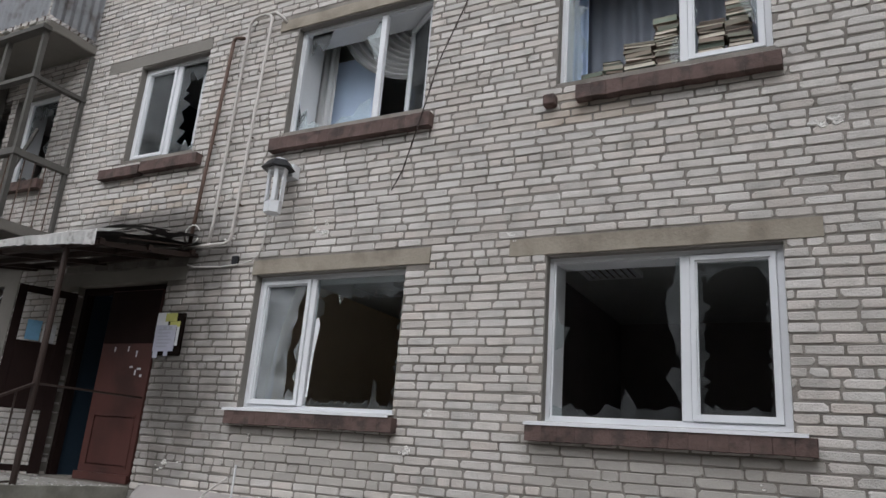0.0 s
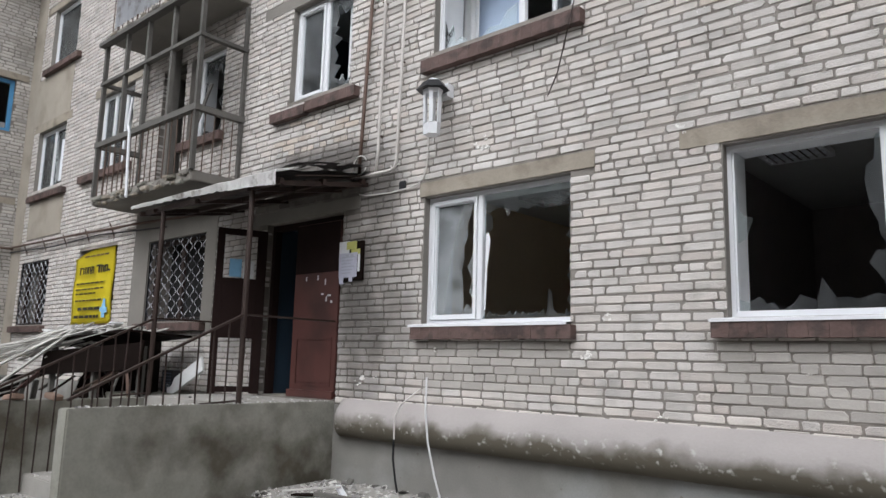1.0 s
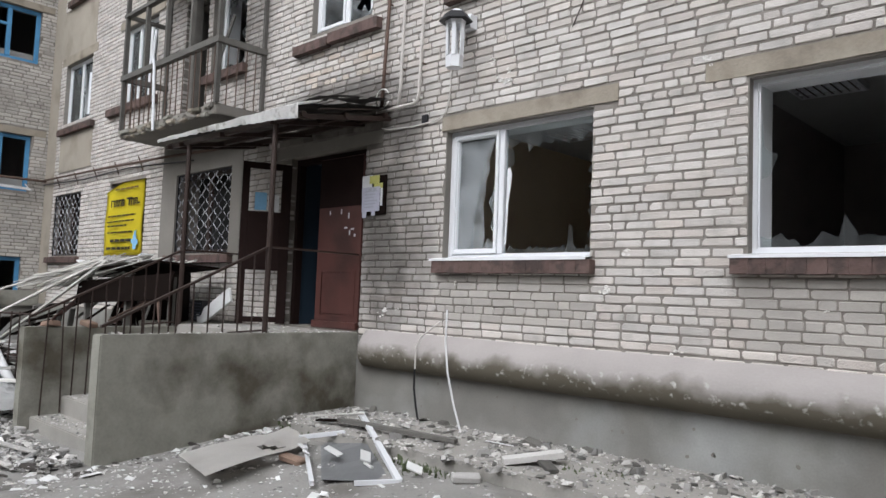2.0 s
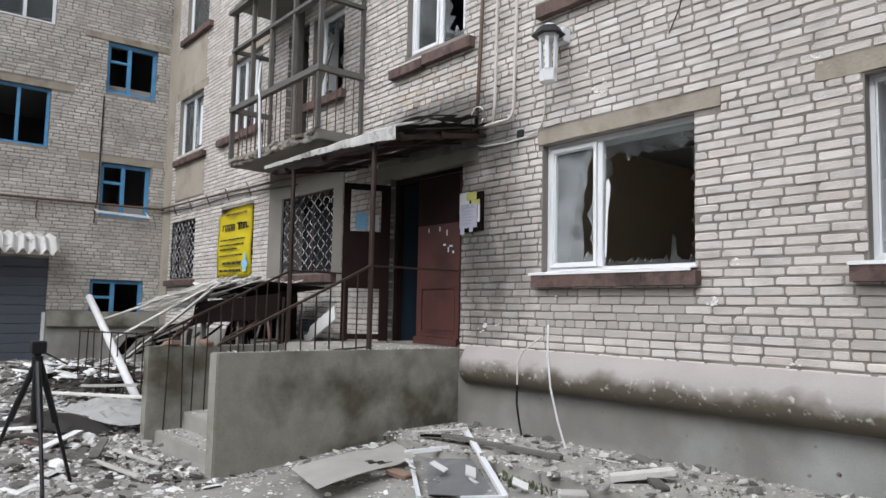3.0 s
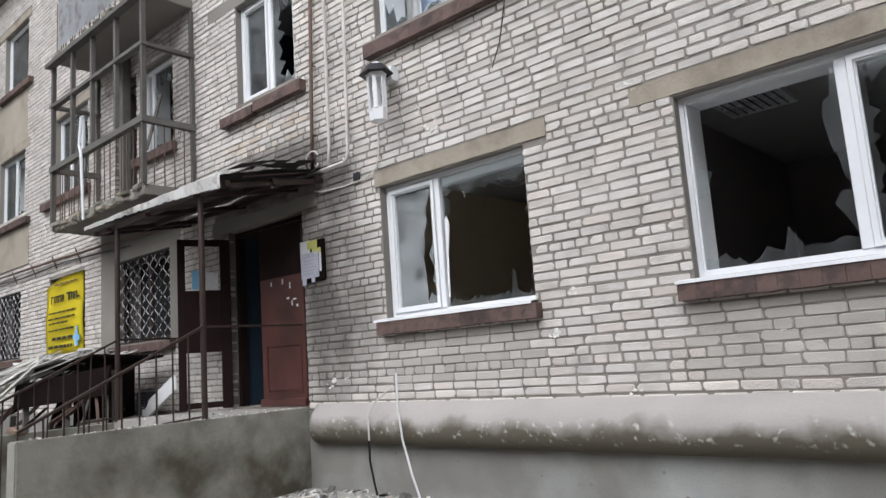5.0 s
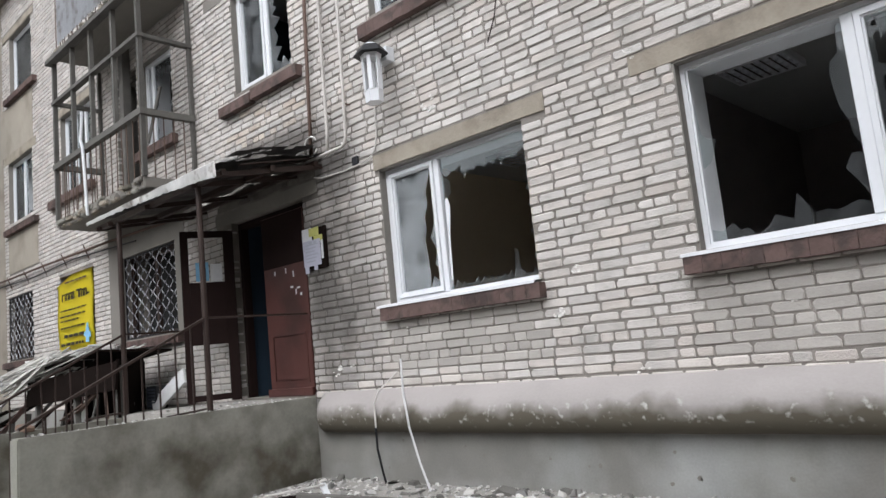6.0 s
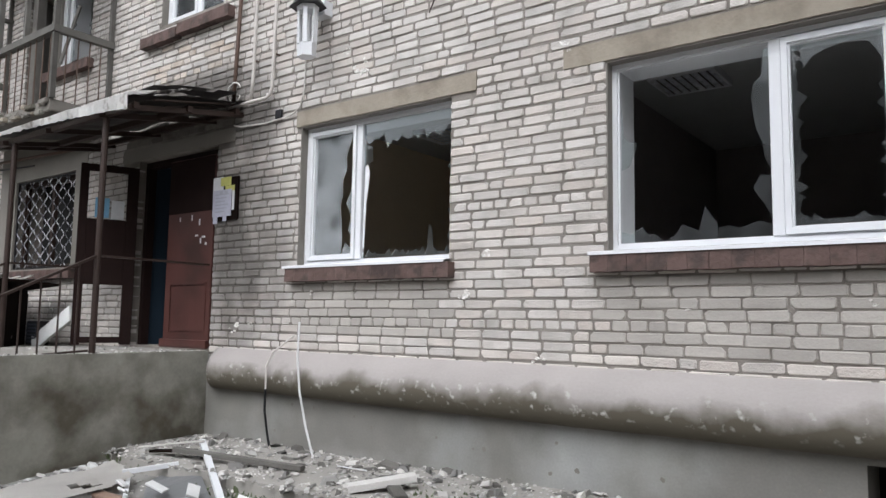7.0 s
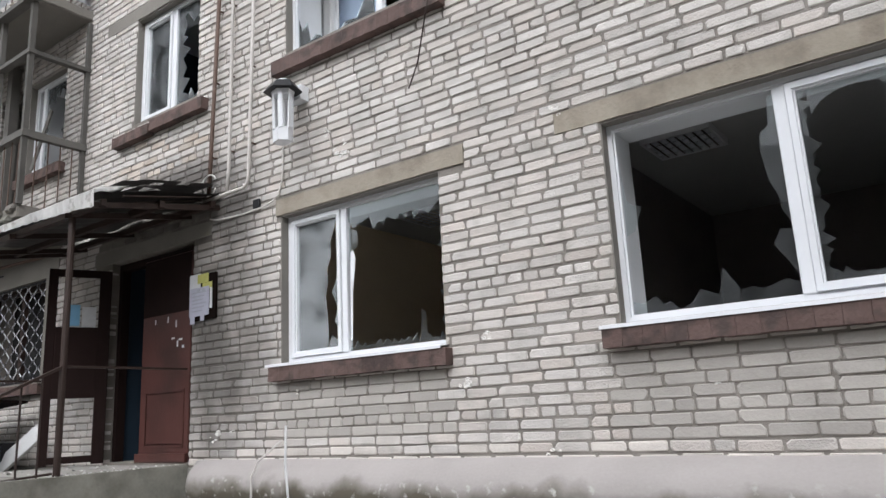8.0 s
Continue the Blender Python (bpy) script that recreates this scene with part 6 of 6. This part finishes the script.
# ---- rubble ----
def fragments(n, zone, size, seed, flat=0.4, m=RUBBLE, name="rubble", label="scattered grey rubble, chips and plaster crumbs"):
    """Angular crumbs lying on the ground; zone(rng) gives a place x, y, z."""
    r = random.Random(seed)
    verts, faces = [], []
    for _ in range(n):
        x, y, z = zone(r)
        s = size[0] * (size[1] / size[0]) ** (r.random() ** 2.2)
        a = r.uniform(0, 6.28)
        l, w, h = s * r.uniform(0.7, 1.5), s * r.uniform(0.4, 0.9), s * flat * r.uniform(0.5, 1.3)
        tx, ty = r.uniform(-0.35, 0.35), r.uniform(-0.35, 0.35)
        o = len(verts)
        for i, (u, v, q) in enumerate(((-1, -1, 0), (1, -1, 0), (1, 1, 0), (-1, 1, 0), (-1, -1, 1), (1, -1, 1), (1, 1, 1), (-1, 1, 1))):
            k = 1.0 if q == 0 else r.uniform(0.45, 0.95)
            du, dv = u * l * k * 0.5 * r.uniform(0.7, 1.1), v * w * k * 0.5 * r.uniform(0.7, 1.1)
            verts.append((x + du * math.cos(a) - dv * math.sin(a), y + du * math.sin(a) + dv * math.cos(a), z - 0.006 + q * h + tx * du + ty * dv))
        faces += [tuple(o + i for i in f) for f in ((4, 5, 6, 7), (0, 1, 5, 4), (1, 2, 6, 5), (2, 3, 7, 6), (3, 0, 4, 7), (3, 2, 1, 0))]
    me = bpy.data.meshes.new(name)
    me.from_pydata(verts, [], faces)
    me.materials.append(m)
    return tagged(new(name, me), label, "rubble", kind="stuff")


def zone_west(r):
    while True:
        x, y = r.uniform(-17.5, -6.6), r.uniform(-6.5, -1.3)
        if not (-9.1 < x < -6.84 and y > -2.92) and r.random() < (1.0 if x < -7 else 0.6):
            return x, y, lift(x, y) + 0.05 * r.random() ** 2 * (1 if x < -8 else 0.3)


def zone_strip(r):
    x, y = r.uniform(-6.8, 0.5), -0.06 - 1.1 * r.random() ** 1.3
    return x, y, 0.265 + 0.035 * (x + 6.8) / 4 + 0.03 * (1 + y) + 0.03 * r.random() ** 3


def zone_front(r):
    x = -6.8 + 7.5 * r.random() ** 1.6
    y = r.uniform(-3.6, -1.0)
    return x, y, lift(x, y)


def zone_step(r):
    x = r.uniform(-8.85, -7.1)
    i = r.choice((0, 1, 2, 3, 4, 5, 5, 5))
    if i == 0:
        return x, r.uniform(-1.1, -0.05), 1.128
    return x, -1.24 - 0.305 * i + r.uniform(0.02, 0.30), 1.128 - 0.195 * i


fragments(19000, zone_west, (0.014, 0.085), 1, 0.25)
fragments(1500, zone_west, (0.05, 0.15), 11, 0.3)
fragments(1500, zone_west, (0.04, 0.22), 2, 0.14, WHITE_CHIP, "debris_flakes", "pale flakes of plaster and board among the rubble")
fragments(1100, zone_west, (0.06, 0.34), 21, 0.16, OLD_WOOD, "wood_splinters", "grey wood splinters among the rubble")
# dark pieces serve as wood scraps and as the shadowed gaps between rubble
fragments(1300, zone_west, (0.04, 0.24), 22, 0.16, DARK_SCRAP, "charred_debris", "dark scraps and painted shaded gaps among the rubble")
fragments(520, lambda r: (r.uniform(-16.5, -12.6), r.gauss(-2.1, 0.5), 0.26 + 0.14 * r.random()), (0.05, 0.34), 23, 0.14, DARK_SCRAP, "charred_debris", "dark scraps and painted shaded gaps under the low fence")
fragments(260, lambda r: (r.uniform(-16.5, -12.6), r.gauss(-2.2, 0.6), 0.31 + 0.16 * r.random()), (0.05, 0.35), 24, 0.14, WHITE_CHIP, "debris_flakes", "white scraps on the heap by the low fence")
fragments(7000, zone_strip, (0.010, 0.05), 3, 0.35)
fragments(260, zone_strip, (0.04, 0.12), 33, 0.4)
fragments(260, zone_strip, (0.04, 0.16), 31, 0.22, OLD_WOOD, "wood_splinters", "grey splinters along the wall foot")
fragments(10000, zone_front, (0.010, 0.045), 4, 0.3)
fragments(220, zone_front, (0.03, 0.10), 5, 0.3, WHITE_CHIP, "debris_flakes", "white chips on the dusty ground")
fragments(900, lambda r: (r.uniform(-9.2, -6.9), -2.95 - 0.5 * r.random() ** 1.5, 0.03 + 0.06 * r.random() ** 2), (0.015, 0.10), 61, 0.3)
fragments(700, zone_step, (0.01, 0.05), 6, 0.4)
fragments(260, lambda r: (r.uniform(-7.02, -6.88), r.uniform(-2.85, -0.1), 1.138), (0.01, 0.035), 7, 0.5)


def weeds(n, cx, cy, sx, sy, z, seed):
    r = random.Random(seed)
    verts, faces = [], []
    for _ in range(n):
        x, y = r.gauss(cx, sx), r.gauss(cy, sy)
        h, a = r.uniform(0.02, 0.08), r.uniform(0, 6.28)
        lean = r.uniform(0.2, 0.8) * h
        w = r.uniform(0.004, 0.012)
        o = len(verts)
        c, s = math.cos(a), math.sin(a)
        verts += [(x - s * w, y + c * w, z), (x + s * w, y - c * w, z), (x + c * lean * 0.5 + s * w, y + s * lean * 0.5 - c * w, z + h * 0.7), (x + c * lean, y + s * lean, z + h), (x + c * lean * 0.5 - s * w, y + s * lean * 0.5 + c * w, z + h * 0.7)]
        faces.append((o, o + 1, o + 2, o + 3, o + 4))
    me = bpy.data.meshes.new("weeds")
    me.from_pydata(verts, [], faces)
    me.materials.append(GREEN)
    return tagged(new("weeds", me), "small green weeds growing at the strip's edge", "weeds", kind="stuff")


weeds(150, -3.3, -0.62, 0.22, 0.10, 0.27, 1)
weeds(130, -4.65, -1.22, 0.22, 0.06, 0.16, 2)
weeds(60, -6.5, -1.0, 0.15, 0.08, 0.2, 3)


# ---- bricks of the walls ----
COURSE, Z0B, LEN, JOINT = 0.0765, 1.115, 0.257, 0.0145


def brick_shape(x0, x1, z0, z1, rng, deep=0.08):
    """A worn brick in three rings of eight corners: back, edge, face; corners rounded and now and then broken off."""
    f = rng.uniform(-0.006, 0.001)
    tilt, lean = rng.uniform(-0.010, 0.010), rng.uniform(-0.012, 0.012)
    cx, cz = (x0 + x1) / 2, (z0 + z1) / 2
    lift_, cut = rng.uniform(-0.002, 0.002), []
    for _ in range(4):
        cut.append(rng.uniform(0.005, 0.011) if rng.random() < 0.88 else rng.uniform(0.014, 0.026))

    def outline(inset):
        a, b, c, d = x0 + inset, x1 - inset, z0 + inset, z1 - inset
        p = [(a + cut[0], c), (b - cut[1], c), (b, c + cut[1]), (b, d - cut[2]), (b - cut[2], d), (a + cut[3], d), (a, d - cut[3]), (a, c + cut[0])]
        return [(x + rng.uniform(-0.0045, 0.0045), z + rng.uniform(-0.003, 0.003) + tilt * (x - cx) + lift_) for x, z in p]

    edge, face = outline(0.0), outline(0.006)
    return ([(x, deep, z) for x, z in edge] + [(x, f + 0.007, z) for x, z in edge]
            + [(x, f + lean * (z - cz) + rng.uniform(-0.0012, 0.0012), z) for x, z in face])


BF = [tuple(range(16, 24))] + [(8 + k, 8 + (k + 1) % 8, 16 + (k + 1) % 8, 16 + k) for k in range(8)] + [(k, (k + 1) % 8, 8 + (k + 1) % 8, 8 + k) for k in range(8)]


def courses(x0, x1, z_top, holes, seed, z0=Z0B):
    """Bricks of a running bond with a header course now and then, cut at openings: (x0, x1, z0, z1, course, whole)."""
    rng = random.Random(seed)
    k = 0
    while z0 + (k + 1) * COURSE < z_top:
        za, zb = z0 + k * COURSE + JOINT / 2, z0 + (k + 1) * COURSE - JOINT / 2
        zc = (za + zb) / 2
        step = LEN / 2 if k % 12 == 4 else LEN
        x = x0 - LEN + (LEN / 4 if k % 12 == 4 else (k % 2) * LEN / 2) + rng.uniform(-0.05, 0.05)
        cuts = sorted([(h[0], h[1]) for h in holes if h[2] - 0.02 < zc < h[3] + 0.02])
        spans, a = [], x0
        for c0, c1 in cuts:
            if c0 > a:
                spans.append((a, c0))
            a = max(a, c1)
        if a < x1:
            spans.append((a, x1))
        while x < x1:
            w = (LEN / 2 if rng.random() < 0.07 else step) * (1 + rng.uniform(-0.035, 0.035))
            dz = 0.007 * noise.noise((x * 0.7, k * 0.6, 1.0))
            p, q = x + 0.0085, x + w - 0.0085
            for s0, s1 in spans:
                c, d = max(p, s0), min(q, s1)
                if d - c > 0.03:
                    yield c, d, za + dz, zb + dz, k, abs((d - c) - (q - p)) < 1e-6
            x += w
        k += 1


def joined(name, shapes, m, parent, label):
    verts, faces = [], []
    for s in shapes:
        o = len(verts)
        verts += s
        faces += [tuple(o + i for i in f) for f in BF]
    me = bpy.data.meshes.new(name)
    me.from_pydata(verts, [], faces)
    me.materials.append(m)
    ob = new(name, me)
    ob.parent = parent
    ob["kind"] = "stuff"
    ob["label"] = label
    return ob


# what covers the brickwork: lintels, sills, plaster fields
COVER = [(-2.80, -0.43, 3.325, 3.475), (-5.66, -3.57, 3.315, 3.465), (-5.80, -3.55, 6.205, 6.34), (-2.70, -0.45, 6.205, 6.34), (-8.75, -6.88, 6.225, 6.385),
         (-17.25, -15.30, 6.225, 6.40), (-14.25, -12.40, 6.36, 6.50), (-17.25, -15.30, 8.96, 9.10), (-8.75, -6.60, 3.315, 3.46),
         (XL - 0.1, -17.30, 1.0, ZTOP), (-17.30, -15.45, 6.40, 7.46), (-17.05, -15.3, 3.9, 4.68), (-12.10, -9.60, 1.94, 3.95)]
SPANDREL = [(-5.62, -3.78, 1.36, 1.83), (-2.52, -0.62, 1.26, 1.83)]
rng = random.Random(5)
plain, washed, limed, near, pink, black = [], [], [], [], [], []


for x0, x1, z0, z1, k, whole in courses(XL, XR, ZTOP - 0.05, OPENINGS + COVER, 77):
    cx, cz = (x0 + x1) / 2, (z0 + z1) / 2
    if any(a + rng.uniform(-0.1, 0.1) < cx < b + rng.uniform(-0.1, 0.1) and c < cz < d for a, b, c, d in SPANDREL):
        washed.append(brick_shape(x0 - 0.003, x1 + 0.003, z0 - 0.0035, z1 + 0.0035, rng))
    elif k == 0 or k == 1 and rng.random() < 0.45:
        limed.append(brick_shape(x0, x1, z0, z1, rng))
    elif 0.45 + rng.uniform(-0.12, 0.12) < 1.25 - ((cx + 7.7) / 1.15) ** 2 - ((cz - 3.5) / 0.40) ** 2 + 0.3 * noise.noise((cx * 2, cz * 3, 7)):
        black.append(brick_shape(x0, x1, z0, z1, rng))
    elif -8.3 < cx < -6.8 and 4.15 < cz < 4.66 and rng.random() < 0.4 or -2.5 < cx < -1.7 and 4.45 < cz < 4.8:
        pink.append(brick_shape(x0, x1, z0, z1, rng))
    elif whole and -3.75 < cx < -2.5 and k < 66 and len(near) < 295:
        near.append((x0, x1, z0, z1))
    else:
        plain.append(brick_shape(x0, x1, z0, z1, rng))
joined("bricks", plain, BRICK, facade, "pale grey-beige silicate bricks")
joined("blackened_bricks", black, BRICK_BLACK, facade, "soot-black bricks over the entrance door")
joined("rosy_bricks", pink, BRICK_ROSE, facade, "rosy bare bricks under a window")
joined("washed_bricks", washed, BRICK_WASH, facade, "darker cement-washed bricks under a window")
joined("base_bricks", limed, BRICK_BASE, facade, "lime-stained lowest course")
variants = {}
for x0, x1, z0, z1 in near:
    kind = "header" if x1 - x0 < 0.16 else "stretcher"
    key = kind, rng.randrange(6)
    if key not in variants:
        w = (0.115 if kind == "header" else 0.2435) / 2
        h = (COURSE - JOINT) / 2
        me = bpy.data.meshes.new("brick")
        me.from_pydata(brick_shape(-w, w, -h, h, rng), [], BF)
        me.materials.append(BRICK)
        variants[key] = me
    ob = new("brick", variants[key])
    ob.parent = facade
    ob.location = ((x0 + x1) / 2, 0, (z0 + z1) / 2)
    ob.scale.x = (x1 - x0) / (0.115 if kind == "header" else 0.2435)
wing_cover = [(-1.9, -0.05, 7.55, 7.69), (-1.9, -0.05, 4.75, 4.89), (-4.2, -2.05, 6.19, 6.33)]
wing_bricks = [brick_shape(a, b, c, d, rng) for a, b, c, d, k, whole in courses(-9.0, 0.0, ZTOP - 0.05, wing_holes + wing_cover, 78, z0=1.40)]
# same brick as the facade, in the darker shaded copy
joined("bricks", wing_bricks, BRICK_WING, wing, "pale grey-beige silicate bricks")


def plaster_field(x0, x1, z0, z1, m, holes=(), label="patch of smooth beige plaster on the brick wall"):
    return solo("trim_plaster", holed(x0, x1, z0, z1, -0.006, 0.010, list(holes)), m, label, "plaster", "structure")


plaster_field(XL, -17.30, 1.11, ZTOP, PLASTER, [])
plaster_field(-17.30, -15.45, 6.405, 7.45, PLASTER)
plaster_field(-17.05, -15.3, 3.9, 4.675, PLASTER)
plaster_field(-12.10, -9.60, 1.945, 3.95, DARK_PLASTER, [G2, (-11.76, -9.74, 1.94, 2.08)], "dull grey plaster round a barred window")


SCARS = [(-4.82, 3.71, 0.10), (-0.36, 4.20, 0.10), (-3.50, 2.00, 0.06), (-3.64, 1.67, 0.08), (-2.80, 3.52, 0.07), (-1.11, 4.57, 0.045), (-6.42, 1.40, 0.055), (-6.53, 1.34, 0.035), (-6.25, 1.43, 0.035), (-5.39, 1.73, 0.035), (-5.0, 3.95, 0.05), (-2.6, 4.45, 0.03), (-3.1, 5.2, 0.035), (-6.05, 3.75, 0.05), (-1.9, 1.55, 0.03), (-0.9, 1.62, 0.03), (-3.0, 1.2, 0.05)]


# ---- blast scars: pale spalled patches where brick faces were knocked off ----
def scar(x, z, r, seed):
    g = random.Random(seed)
    bm = fresh()
    k = 11
    mid = bm.verts.new((x, -0.004, z))
    rim = []
    inner = []
    for i in range(k):
        a = 2 * math.pi * i / k
        q = r * g.uniform(0.55, 1.15)
        rim.append(bm.verts.new((x + 1.2 * q * math.cos(a), 0.012, z + 0.8 * q * math.sin(a))))
        inner.append(bm.verts.new((x + 0.8 * q * math.cos(a), -0.008 + g.uniform(-0.004, 0.003), z + 0.55 * q * math.sin(a))))
    for i in range(k):
        j = (i + 1) % k
        bm.faces.new((rim[i], rim[j], inner[j], inner[i]))
        bm.faces.new((inner[i], inner[j], mid))
    return part("spalled_patch", bm, SCAR, facade, "pale spalled patch of brick")


sr = random.Random(8)
for k, (x, z, r) in enumerate(SCARS):
    for i in range(1 + int(r * 60)):
        scar(x + sr.gauss(0, r * 0.55), z + sr.gauss(0, r * 0.45), r * sr.uniform(0.22, 0.5), 200 + 10 * k + i)


# small dark pits in the plinth
pr = random.Random(15)
for k in range(16):
    x, z, r = pr.uniform(-6.5, -0.9), pr.uniform(0.36, 0.72), pr.uniform(0.008, 0.02)
    bm = fresh()
    c = [bm.verts.new((x + r * pr.uniform(0.6, 1.3) * math.cos(a), -0.0515, z + r * pr.uniform(0.6, 1.3) * math.sin(a))) for a in [i * 0.785 for i in range(8)]]
    d = [bm.verts.new((v.co.x, -0.045, v.co.z)) for v in c]
    bm.faces.new(c)
    for i in range(8):
        bm.faces.new((c[i], c[(i + 1) % 8], d[(i + 1) % 8], d[i]))
    part("pit", bm, DARK_PLASTER, plinth_wall, "dark pit in the render")
